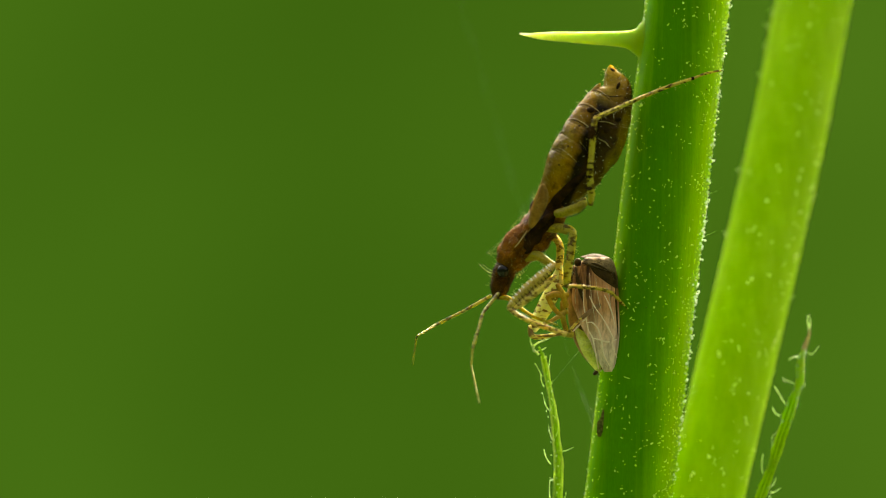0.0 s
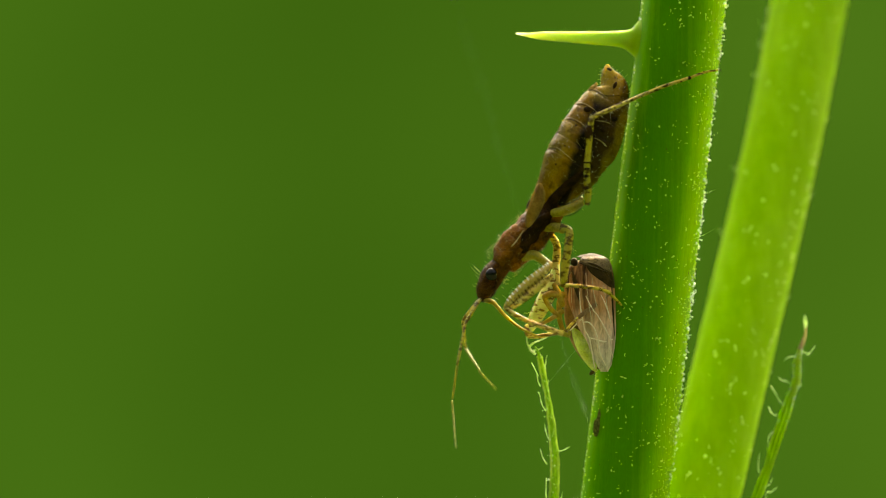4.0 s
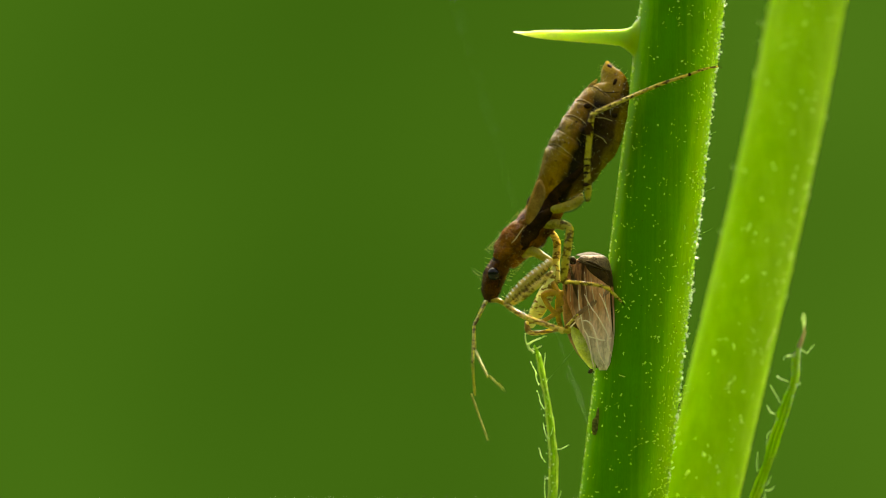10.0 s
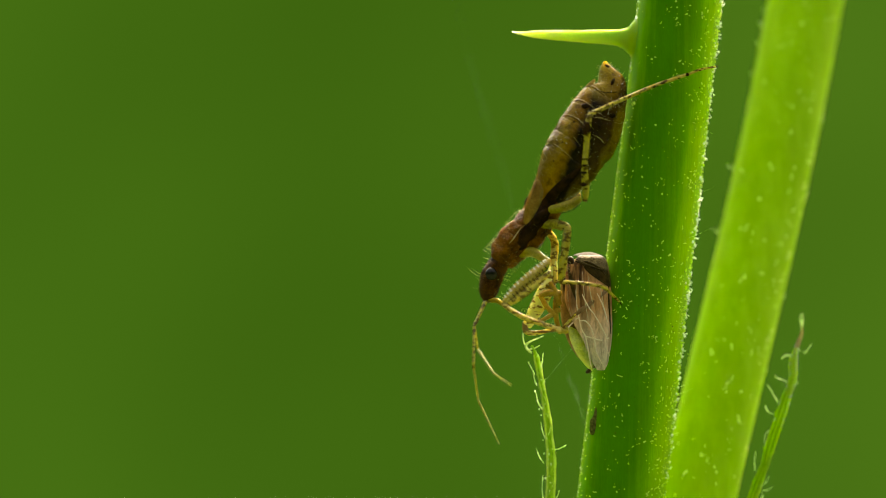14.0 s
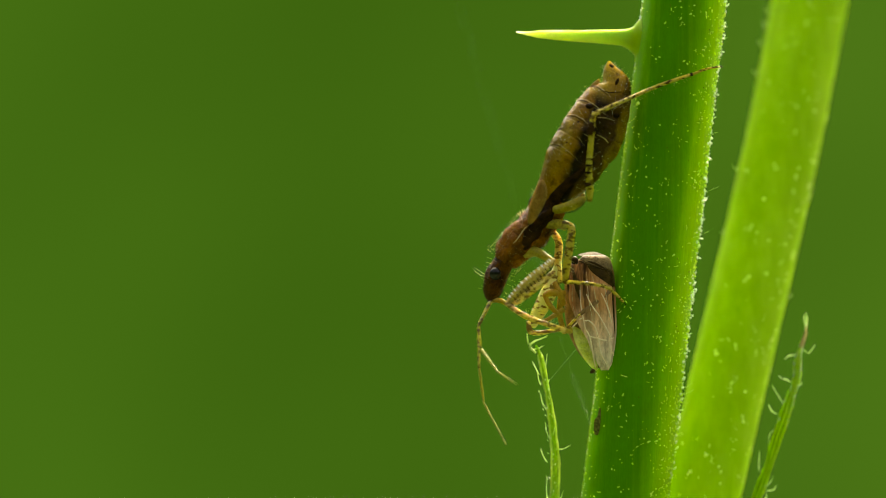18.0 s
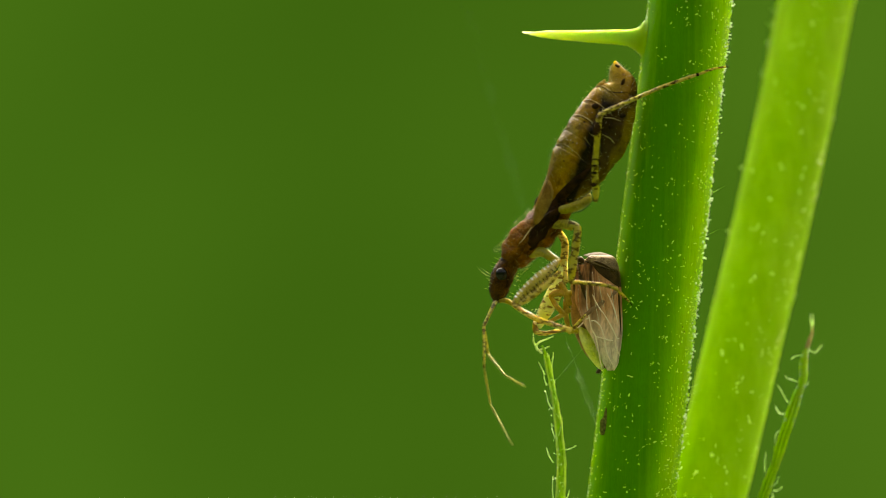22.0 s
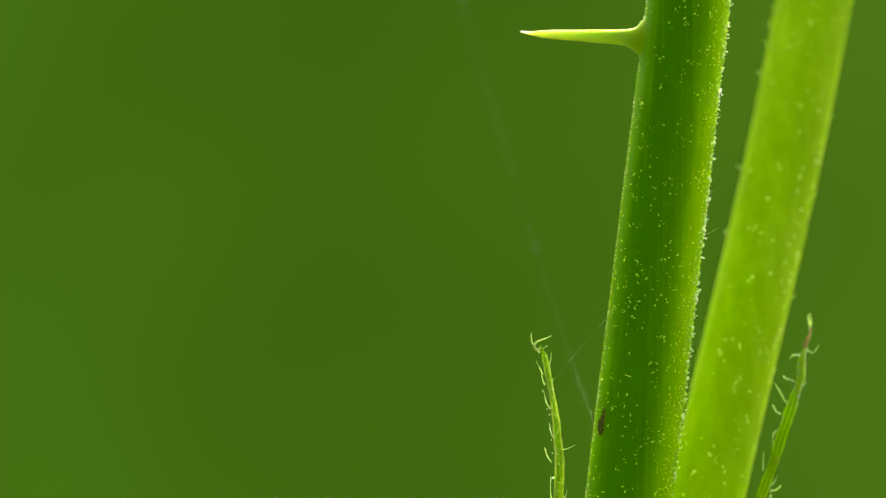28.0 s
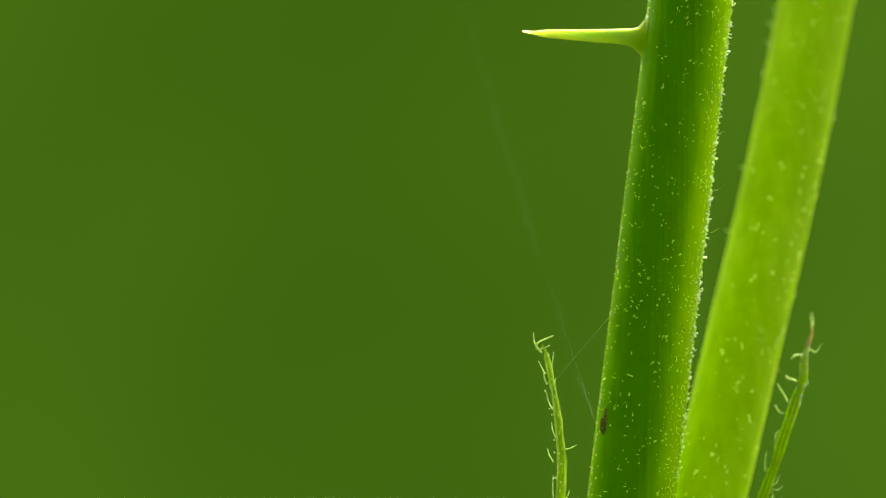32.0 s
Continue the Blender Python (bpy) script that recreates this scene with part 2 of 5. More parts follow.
def bug_body():
    """Brown body skin: grey-tan back and flank, dark stripe and belly below, amber tail, with a waxy sheen; a backlit
    rim is painted along both edges.
    """
    m, nt, b = shader("bug_body_skin", 0.18, sss=0.7, radius=(0.6, 0.46, 0.05), spec=0.1)
    v = along(nt, (0.925, 0.0, -0.38), -1.15, 1.25)
    u = along(nt, (0.38, 0.0, 0.925), 0.0, 5.9)
    wob = grain(nt, 1.6, detail=3.0)
    v2 = maths(nt, "ADD", v, maths(nt, "MULTIPLY", maths(nt, "SUBTRACT", wob, 0.5), 0.18))
    v2 = maths(nt, "ADD", v2, maths(nt, "MULTIPLY", maths(nt, "SUBTRACT", u, 0.4), 0.06))
    # the lighter ramp ends are the painted backlit rim
    flank = ramp(nt, v2, [(0.0, (0.3, 0.26, 0.035)), (0.2, (0.145, 0.1, 0.009)), (0.36, (0.29, 0.185, 0.013)), (0.46, (0.29, 0.15, 0.005)),
                          (0.55, (0.014, 0.007, 0.0006)), (0.7, (0.036, 0.017, 0.001)), (0.94, (0.06, 0.028, 0.0015)), (1.0, (0.2, 0.13, 0.008))])
    waist = ramp(nt, v2, [(0.2, (0.26, 0.165, 0.01)), (0.4, (0.5, 0.28, 0.007)), (0.5, (0.46, 0.24, 0.004)), (0.57, (0.012, 0.006, 0.0006)), (0.66, (0.02, 0.01, 0.001)), (0.75, (0.2, 0.105, 0.003)), (1.0, (0.28, 0.17, 0.006))])
    tail = ramp(nt, v2, [(0.0, (0.3, 0.27, 0.05)), (0.4, (0.31, 0.26, 0.035)), (0.6, (0.36, 0.25, 0.016)), (0.85, (0.28, 0.15, 0.006)), (0.97, (0.02, 0.01, 0.0015))])
    col = blend(nt, ramp(nt, u, [(0.16, (1, 1, 1)), (0.4, (0, 0, 0))]), flank, waist)
    col = blend(nt, ramp(nt, u, [(0.74, (0, 0, 0)), (0.88, (1, 1, 1))]), col, tail)
    spots = grain(nt, 3.0, detail=2.0)
    col = blend(nt, 0.8, col, ramp(nt, spots, [(0.32, (0.35, 0.3, 0.25)), (0.45, (1, 1, 1))]), "MULTIPLY")
    fine = grain(nt, 18.0)
    col = blend(nt, 0.35, col, ramp(nt, fine, [(0.36, (0.35, 0.32, 0.3)), (0.58, (1, 1, 1))]), "MULTIPLY")
    broad = grain(nt, 1.0, detail=2.0)
    col = blend(nt, 0.6, col, ramp(nt, broad, [(0.38, (0.35, 0.3, 0.25)), (0.6, (1, 1, 1))]), "MULTIPLY")
    paint(nt, b, col)
    pore = grain(nt, 6.0, detail=2.0)
    relief(nt, b, maths(nt, "ADD", maths(nt, "ADD", maths(nt, "MULTIPLY", fine, 0.3), spots), pore), 0.5, 0.06)
    return m


def banded(name, base, dark, per_mm, share=0.4, rough=0.3, coat=0.3, **kw):
    """Pale leg skin with dark rings and flecks along local z."""
    m, nt, b = shader(name, rough, coat=coat, **kw)
    n = grain(nt, per_mm, (0.5, 0.5, 1.0), 2.0)
    col = ramp(nt, n, [(share - 0.03, dark), (share + 0.03, base)])
    fine = grain(nt, 14.0)
    col = blend(nt, 0.3, col, ramp(nt, fine, [(0.3, (0.5, 0.5, 0.5)), (0.7, (1, 1, 1))]), "MULTIPLY")
    paint(nt, b, col)
    relief(nt, b, fine, 0.3, 0.012)
    return m


BUG = bug_body()
BUG_FRONT = mottled("bug_thorax_skin", (0.018, 0.0042, 0.0003), (0.28, 0.105, 0.003), 1.8, 0.2, bump=0.9, depth=0.07, fleck=0.6, sss=0.2, radius=(0.4, 0.12, 0.02), spec=0.05)
BUG_HEAD = mottled("bug_head_skin", (0.008, 0.003, 0.0003), (0.13, 0.048, 0.002), 2.6, 0.2, bump=0.9, depth=0.08, fleck=0.7, sss=0.2, radius=(0.3, 0.1, 0.02), spec=0.04)
BUG_DARK = mottled("bug_dark_skin", (0.008, 0.004, 0.0008), (0.04, 0.017, 0.0015), 3.0, 0.25, bump=0.9, depth=0.06, spec=0.03)
BUG_WING = mottled("bug_wing_pad", (0.24, 0.14, 0.025), (0.48, 0.32, 0.08), 3.0, 0.3, bump=0.6, depth=0.04, thin=0.5, spec=0.1)
BUG_RIM = mottled("bug_segment_rim", (0.4, 0.31, 0.1), (0.62, 0.5, 0.2), 3.0, 0.3, bump=0.3, depth=0.02, fleck=0.3, thin=0.4, spec=0.3)
BUG_EYE = mottled("compound_eye", (0.004, 0.003, 0.003), (0.012, 0.008, 0.006), 20.0, 0.12, bump=0.03, spec=0.25, coat=0.0)
LEG = banded("leg_skin", (0.48, 0.4, 0.05), (0.12, 0.08, 0.008), 8.0, 0.46, sss=0.8, radius=(0.22, 0.2, 0.03), thin=0.25, spec=0.25, rough=0.2, coat=0.0)
LEG_PLAIN = mottled("leg_yellow_skin", (0.25, 0.195, 0.012), (0.5, 0.42, 0.04), 2.5, 0.2, spec=0.25, fleck=0.5, bump=0.5, depth=0.03, sss=0.7, radius=(0.22, 0.2, 0.035), thin=0.3)
SHIN = banded("shin_skin", (0.58, 0.47, 0.07), (0.09, 0.055, 0.006), 12.0, 0.44, sss=0.6, radius=(0.12, 0.1, 0.03), thin=0.3, spec=0.3, rough=0.2, coat=0.0)
SHIN_SHADOW = mottled("shin_shadow_tint", (0.2, 0.1, 0.05), (0.34, 0.18, 0.1), 4.0, 0.4, spec=0.2)
LEG_SPOT = banded("spotted_leg_skin", (0.66, 0.5, 0.11), (0.2, 0.12, 0.02), 9.0, 0.47, sss=0.8, radius=(0.2, 0.17, 0.05), spec=0.3, rough=0.2, coat=0.0)
THIGH_SPOT = banded("pale_spotted_thigh_skin", (0.75, 0.74, 0.25), (0.2, 0.13, 0.02), 6.0, 0.48, sss=0.8, radius=(0.25, 0.25, 0.08), spec=0.15, rough=0.25, coat=0.0)
FEMUR = mottled("brown_femur_skin", (0.3, 0.19, 0.025), (0.6, 0.43, 0.09), 4.0, 0.1, bump=0.15, depth=0.02, fleck=0.4, spec=0.6, coat=0.2, sss=0.5, radius=(0.2, 0.16, 0.03))
# near-white colour for painted glints on thigh and belly
GLINT_WHITE = mottled("painted_glint_white", (0.8, 0.74, 0.55), (0.95, 0.9, 0.75), 5.0, 0.06, bump=0.2, depth=0.02, fleck=0.1, spec=1.0, coat=1.0)
ANT = banded("antenna_skin", (0.5, 0.43, 0.06), (0.12, 0.085, 0.01), 8.0, 0.46, coat=0.2, thin=0.4, spec=0.5, rough=0.15)
ANT_TIP = mottled("antenna_tip_skin", (0.25, 0.23, 0.04), (0.5, 0.46, 0.12), 8.0, 0.3, thin=0.4, spec=0.25, bump=1.0, depth=0.03)
BRISTLE = mottled("bristle", (0.4, 0.36, 0.14), (0.62, 0.56, 0.28), 5.0, 0.3, fleck=0.1, thin=0.5, spec=0.3)


def hop_wing():
    """Brown wing with smoky streaks, greyer and clearer towards the tip."""
    m, nt, b = shader("leafhopper_wing", 0.25, coat=0.0, thin=0.2, spec=0.1)
    z = along(nt, (0.1, 0, -1), -1.6, 2.2)
    n = grain(nt, 2.4, (1, 1, 0.35))
    z2 = maths(nt, "ADD", z, maths(nt, "MULTIPLY", maths(nt, "SUBTRACT", n, 0.5), 0.3))
    col = ramp(nt, z2, [(0.0, (0.4, 0.17, 0.06)), (0.25, (0.8, 0.4, 0.22)), (0.4, (0.72, 0.34, 0.18)), (0.52, (0.95, 0.57, 0.41)), (0.68, (0.98, 0.67, 0.56)), (1.0, (1.0, 0.8, 0.73))])
    streak = grain(nt, 3.2, (1, 1, 0.1), 3.0)
    upper = ramp(nt, z, [(0.2, (1, 1, 1)), (0.42, (0.5, 0.5, 0.5)), (0.75, (0.12, 0.12, 0.12))])
    smoke = blend(nt, 1.0, upper, ramp(nt, streak, [(0.4, (1, 1, 1)), (0.5, (0.0, 0.0, 0.0))]), "MULTIPLY")
    col = blend(nt, 0.6, col, ramp(nt, grain(nt, 5.5, (1, 1, 0.07), 3.0), [(0.36, (0.45, 0.3, 0.22)), (0.52, (1, 1, 1))]), "MULTIPLY")
    col = blend(nt, smoke, col, (0.07, 0.03, 0.014, 1))
    fine = grain(nt, 14.0, (1, 1, 0.4))
    col = blend(nt, 0.3, col, ramp(nt, fine, [(0.36, (0.4, 0.36, 0.32)), (0.6, (1, 1, 1))]), "MULTIPLY")
    paint(nt, b, col)
    relief(nt, b, maths(nt, "ADD", n, fine), 0.9, 0.07)
    return m


HOP_WING = hop_wing()
HOP_VEIN = mottled("leafhopper_vein", (1.0, 0.72, 0.6), (1.0, 0.82, 0.74), 4.0, 0.35, fleck=0.1, spec=0.1)
HOP_FAINT = mottled("leafhopper_faint_vein", (0.6, 0.42, 0.28), (0.8, 0.64, 0.48), 4.0, 0.35, fleck=0.3, thin=0.3)
HOP_SHIELD = mottled("leafhopper_shield", (0.09, 0.052, 0.024), (0.42, 0.29, 0.15), 2.6, 0.35, bump=0.9, depth=0.06, fleck=0.7, spec=0.1)
HOP_HEAD = mottled("leafhopper_head", (0.015, 0.009, 0.004), (0.09, 0.055, 0.025), 3.0, 0.5, bump=0.7, depth=0.05, fleck=0.7, spec=0.04)
HOP_DARK = mottled("leafhopper_dark", (0.02, 0.012, 0.004), (0.08, 0.045, 0.014), 4.0, 0.3, spec=0.05)
HOP_BODY = mottled("leafhopper_body", (0.14, 0.07, 0.02), (0.4, 0.22, 0.07), 3.0, 0.4, spec=0.05, bump=0.6, depth=0.05, fleck=0.5)
HOP_BELLY = mottled("leafhopper_belly", (0.6, 0.62, 0.08), (0.9, 0.88, 0.34), 3.0, 0.25, bump=0.6, depth=0.06, fleck=0.4, sss=1.0, radius=(1.0, 1.0, 0.25), spec=0.2)
HOP_LEG = mottled("leafhopper_leg", (0.28, 0.165, 0.018), (0.5, 0.32, 0.045), 4.0, 0.25, spec=0.12, sss=0.4, radius=(0.2, 0.15, 0.03))
SPI_DARK = mottled("spider_carapace", (0.004, 0.002, 0.001), (0.045, 0.016, 0.003), 1.2, 0.14, coat=0.35, spec=0.45)
SPI_ORANGE = mottled("spider_orange", (0.3, 0.12, 0.004), (0.5, 0.23, 0.01), 2.0, 0.4, thin=0.3, spec=0.05)
SPI_LEG = mottled("spider_leg_skin", (0.21, 0.18, 0.014), (0.38, 0.33, 0.04), 2.0, 0.5, spec=0.05, thin=0.5)
SPI_TIP = mottled("spider_foot_skin", (0.2, 0.17, 0.02), (0.36, 0.32, 0.1), 2.0, 0.35, spec=0.3, thin=0.45)
SPI_PALE = mottled("spider_pale_mark", (0.05, 0.06, 0.08), (0.16, 0.17, 0.2), 4.0, 0.12, spec=0.8)
SOIL = mottled("meadow_soil", (0.03, 0.06, 0.012), (0.08, 0.13, 0.03), 0.02, 0.9, bump=0.6, depth=2.0)


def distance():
    """Out-of-focus meadow: broad, soft patches of green, their daylight put in as emission."""
    m = bpy.data.materials.new("blurred_meadow_glow")
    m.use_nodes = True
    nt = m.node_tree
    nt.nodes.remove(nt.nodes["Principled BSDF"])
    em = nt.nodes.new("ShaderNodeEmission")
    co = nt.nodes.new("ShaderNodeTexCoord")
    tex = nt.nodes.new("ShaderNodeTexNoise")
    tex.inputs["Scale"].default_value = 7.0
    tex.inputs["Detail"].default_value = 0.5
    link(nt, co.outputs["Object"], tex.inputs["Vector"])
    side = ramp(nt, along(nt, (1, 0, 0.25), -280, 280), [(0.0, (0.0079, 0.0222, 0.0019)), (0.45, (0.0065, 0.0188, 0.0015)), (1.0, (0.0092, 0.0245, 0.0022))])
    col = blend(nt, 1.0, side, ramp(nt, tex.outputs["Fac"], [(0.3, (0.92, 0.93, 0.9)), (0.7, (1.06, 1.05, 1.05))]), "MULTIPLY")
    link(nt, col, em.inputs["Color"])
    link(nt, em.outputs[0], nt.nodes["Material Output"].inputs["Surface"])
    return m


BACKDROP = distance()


# ---- mesh helpers ----
ORIGIN = {}


def thing(name, at, label, category, group="", kind=""):
    ob = new(name)
    ob.empty_display_size = 0.001
    ob.location = Vector(at) * MM
    ORIGIN[ob] = Vector(at)
    return tagged(ob, label, category, group, kind)


def part(name, bm, material, parent=None, label="", origin=None, kind=""):
    """Links a bmesh, drawn in the plan's millimetres, as one mesh under its thing."""
    o = Vector(origin) if origin is not None else (ORIGIN[parent] if parent else Vector((0, 0, 0)))
    base = ORIGIN[parent] if parent else Vector((0, 0, 0))
    bm.normal_update()
    for v in bm.verts:
        v.co = (v.co - o) * MM
    me = bpy.data.meshes.new(name)
    bm.to_mesh(me)
    bm.free()
    me.shade_smooth()
    me.materials.append(material)
    ob = new(name, me)
    if parent:
        ob.parent = parent
    ob.location = (o - base) * MM
    ORIGIN[ob] = o
    return tagged(ob, label, kind=kind)


def spline(pts, values, sub):
    """Catmull-Rom through points and radii."""
    if sub <= 1 or len(pts) < 3:
        return [Vector(p) for p in pts], list(values)
    rows = [Vector((*p, r)) for p, r in zip(pts, values)]
    rows = [rows[0] * 2 - rows[1]] + rows + [rows[-1] * 2 - rows[-2]]
    out = []
    for i in range(1, len(rows) - 2):
        a, b, c, d = rows[i - 1:i + 3]
        for k in range(sub):
            t = k / sub
            out.append(0.5 * (2 * b + (c - a) * t + (2 * a - 5 * b + 4 * c - d) * t * t + (3 * b - a - 3 * c + d) * t ** 3))
    out.append(rows[-2])
    return [v.to_3d() for v in out], [max(v[3], 0.0) for v in out]


def sweep(bm, pts, radii, n=12, deep=1.0, sub=4, shape=None, rough=0.0):
    """A round-ended tube along points. deep: depth over width; shape(angle) scales the section."""
    pts, radii = spline(pts, radii, sub)
    rings = []
    for i, (p, r) in enumerate(zip(pts, radii)):
        t = (pts[min(i + 1, len(pts) - 1)] - pts[max(i - 1, 0)]).normalized()
        y = Vector((0, 1, 0)) if abs(t.y) < 0.95 else Vector((1, 0, 0))
        b = (y - t * y.dot(t)).normalized()
        s = b.cross(t)
        ring = []
        for k in range(n):
            a = math.tau * k / n
            q = r * (shape(a) if shape else 1.0)
            if rough:
                q *= 1 + rough * noise.noise(Vector((p.x * 3 + 2 * math.cos(a), p.z * 3, 2 * math.sin(a))))
            ring.append(bm.verts.new(p + s * (q * math.cos(a)) + b * (q * deep * math.sin(a))))
        rings.append(ring)
    for r0, r1 in zip(rings, rings[1:]):
        for k in range(n):
            bm.faces.new((r0[k], r0[(k + 1) % n], r1[(k + 1) % n], r1[k]))
    for ring, p, q, r in ((rings[0], pts[0], pts[1], radii[0]), (rings[-1], pts[-1], pts[-2], radii[-1])):
        tip = bm.verts.new(p + (p - q).normalized() * r * 0.5)
        for k in range(n):
            bm.faces.new((ring[k], ring[(k + 1) % n], tip))
    bmesh.ops.recalc_face_normals(bm, faces=bm.faces) if len(bm.faces) < 4000 else None
    return bm


def tube(*rows, **kw):
    """A fresh bmesh tube from rows (point, radius)."""
    return sweep(bmesh.new(), [r[0] for r in rows], [r[1] for r in rows], **kw)


def ball(bm, centre, size, detail=2, turn=0.0):
    m = Matrix.Translation(centre) @ Euler((0, turn, 0)).to_matrix().to_4x4() @ Matrix.Diagonal((*size, 1))
    bmesh.ops.create_icosphere(bm, subdivisions=detail, radius=1.0, matrix=m)
    return bm


def hairs(bm, spots, n=4):
    """Tapered curved hairs from rows (root, way, length, thickness, bend)."""
    for root, way, length, thick, bend in spots:
        root, way, bend = Vector(root), Vector(way).normalized(), Vector(bend)
        pts = [root + way * (length * f) + bend * (length * f * f) for f in (0, 0.35, 0.7, 1.0)]
        sweep(bm, pts, [thick, thick * 0.8, thick * 0.5, thick * 0.12], n=n, sub=1)
    return bm


# ---- setting ----
def sheet(name, corners, material, label):
    bm = bmesh.new()
    bm.faces.new([bm.verts.new(c) for c in corners])
    return tagged(part(name, bm, material), label, name, kind="structure")


GROUND_Z = -200.0
sheet("ground", [(-3e5, -3e5, GROUND_Z), (3e5, -3e5, GROUND_Z), (3e5, 3e5, GROUND_Z), (-3e5, 3e5, GROUND_Z)], SOIL, "green meadow ground below the stems")


def backdrop():
    bm = bmesh.new()
    cols = []
    for i in range(73):
        a = radians(5 * i)
        x, y = 1500 * math.sin(a), 1500 * math.cos(a)
        # unseen wall added all round, raised behind the camera to hold back skylight
        top = 420 + 330 * (0.5 - 0.5 * math.cos(a)) ** 1.5
        cols.append((bm.verts.new((x, y, GROUND_Z + 4)), bm.verts.new((x * 1.05, y * 1.05, top))))
    for (a, b), (c, d) in zip(cols, cols[1:]):
        bm.faces.new((a, c, d, b))
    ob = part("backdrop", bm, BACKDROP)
    return tagged(ob, "soft green glowing out-of-focus meadow, continued unseen round the stems to shape the light", "backdrop", kind="structure")


backdrop()


# ---- bramble stem ----
def axis(z):
    return Vector((7.635 + 0.119 * z, 0.0, z))


def girth(z):
    return 1.51 - 0.0042 * max(-30, min(30, z))


def ridged(a):
    """Five blunt ridges round the stem."""
    return 1.0 + 0.036 * math.cos(5 * a - 0.47) + 0.01 * math.cos(10 * a - 0.94) + 0.002 * math.cos(23 * a)


def skin_point(z, a, lift=0.0):
    """A point on the stem at height z and angle a (0: right, -90 degrees: towards the lens)."""
    r = girth(z) * ridged(a) + lift
    return axis(z) + Vector((r * math.cos(a), r * math.sin(a), 0))


RIGHT_BLADE = [(13.022, 1, -3.336), (12.981, 1, -3.559), (12.900, 1, -3.862), (12.860, 1, -4.185), (12.860, 1, -4.509), (12.779, 1, -4.913), (12.637, 1, -5.237), (12.516, 1, -5.641), (12.314, 1, -6.248), (12.132, 1, -6.753), (11.990, 1, -7.259), (11.829, 1, -7.764), (11.667, 1, -8.169), (11.525, 1, -8.573), (11.364, 1, -9.079), (10.942, 1, -11.306), (9.202, 0.8, -15.317), (6.334, 0.2, -17.82)]
RIGHT_WIDTH = [0.036, 0.057, 0.099, 0.121, 0.121, 0.107, 0.135, 0.171, 0.178, 0.171, 0.164, 0.128, 0.156, 0.171, 0.156, 0.207, 0.266, 0.311]


def bramble_stem():
    stem = thing("bramble_stem", axis(GROUND_Z), "upright light-green bramble stem with one long thorn and sticky glands", "stem")
    bm = bmesh.new()
    zs = [GROUND_Z, -120, -60] + [-30 + 1.5 * i for i in range(41)] + [60, 90]
    rings = []
    for z in zs:
        wob = 0.02 * noise.noise(Vector((z * 0.3, 0, 0)))
        rings.append([bm.verts.new(skin_point(z, math.tau * k / 96, wob)) for k in range(96)])
    for r0, r1 in zip(rings, rings[1:]):
        for k in range(96):
            bm.faces.new((r0[k], r0[(k + 1) % 96], r1[(k + 1) % 96], r1[k]))
    bm.faces.new(rings[-1])
    bm.faces.new(rings[0][::-1])
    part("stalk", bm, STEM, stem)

    bm = tube(((2.78, 0, 7.68), 0.02), ((3.22, 0, 7.62), 0.07), ((3.76, 0, 7.59), 0.14), ((5.16, 0, 7.53), 0.21), ((6.32, 0, 7.49), 0.27),
              ((6.66, 0, 7.46), 0.33), ((6.88, 0, 7.43), 0.46), ((7.04, 0, 7.42), 0.66), ((7.18, 0, 7.41), 0.92), ((7.48, 0, 7.4), 1.2), n=24, sub=6, deep=0.55)
    part("thorn", bm, THORN, stem, "straight pale green thorn with a whitish point", origin=(0, 0, 0))

    # sticky beads in uneven clusters, thick on the ridge towards the light, small and sparse on the other
    rnd = random.Random(4)
    bm = bmesh.new()
    z = -11.5
    while z < 11.5:
        many = rnd.choice((1, 2, 3, 4, 5, 7, 9))
        wide = 0.05 + 0.035 * many
        for k in range(many):
            r = rnd.choice((0.014, 0.018, 0.024, 0.03, 0.038, 0.048))
            a = rnd.gauss(-0.05, 0.13)
            ball(bm, skin_point(z + rnd.gauss(0, wide), a, r * 0.7), (r, r, r * rnd.uniform(0.8, 1.4)), 1)
        if rnd.random() < 0.45:
            r = rnd.uniform(0.02, 0.035)
            c = skin_point(z, rnd.gauss(0.0, 0.1))
            sweep(bm, [c, c + Vector((0.06, -0.01, rnd.uniform(-0.03, 0.05))), c + Vector((0.11, -0.02, rnd.uniform(-0.06, 0.08)))], [r * 0.4, r * 0.5, r], n=6, sub=2)
        z += rnd.choice((0.08, 0.14, 0.22, 0.34, 0.5))
    for i in range(230):
        r = rnd.uniform(0.01, 0.022)
        ball(bm, skin_point(rnd.uniform(-11, 11), math.pi + rnd.gauss(0.05, 0.1), r * 0.6), (r, r, r * rnd.uniform(0.9, 2.0)), 1)
    part("gland_beading", bm, BEAD, stem, "clear sticky beads along the ridges", kind="stuff")
    bm = bmesh.new()
    for i in range(760):
        z = rnd.uniform(-11, 10.5)
        a = -math.pi + rnd.betavariate(1.5, 1.05) * math.pi
        if noise.noise(Vector((z * 0.9, a * 2.0, 7))) < -0.25 + 0.02 * z:
            continue
        n = rnd.choice((1, 1, 1, 1, 2, 3))
        for k in range(n):
            r = rnd.choice((0.011, 0.014, 0.018, 0.023, 0.03, 0.038))
            c = skin_point(z + rnd.gauss(0, 0.09) * (n > 1), a + rnd.gauss(0, 0.05) * (n > 1), r * 0.5)
            turn, curl = rnd.uniform(0, math.tau), rnd.uniform(-1.2, 1.2)
            way = Vector((math.cos(turn), 0, math.sin(turn)))
            off = Vector((-way.z, 0, way.x)) * curl
            ln = rnd.choice((0.006, 0.01, 0.016, 0.03, 0.05))
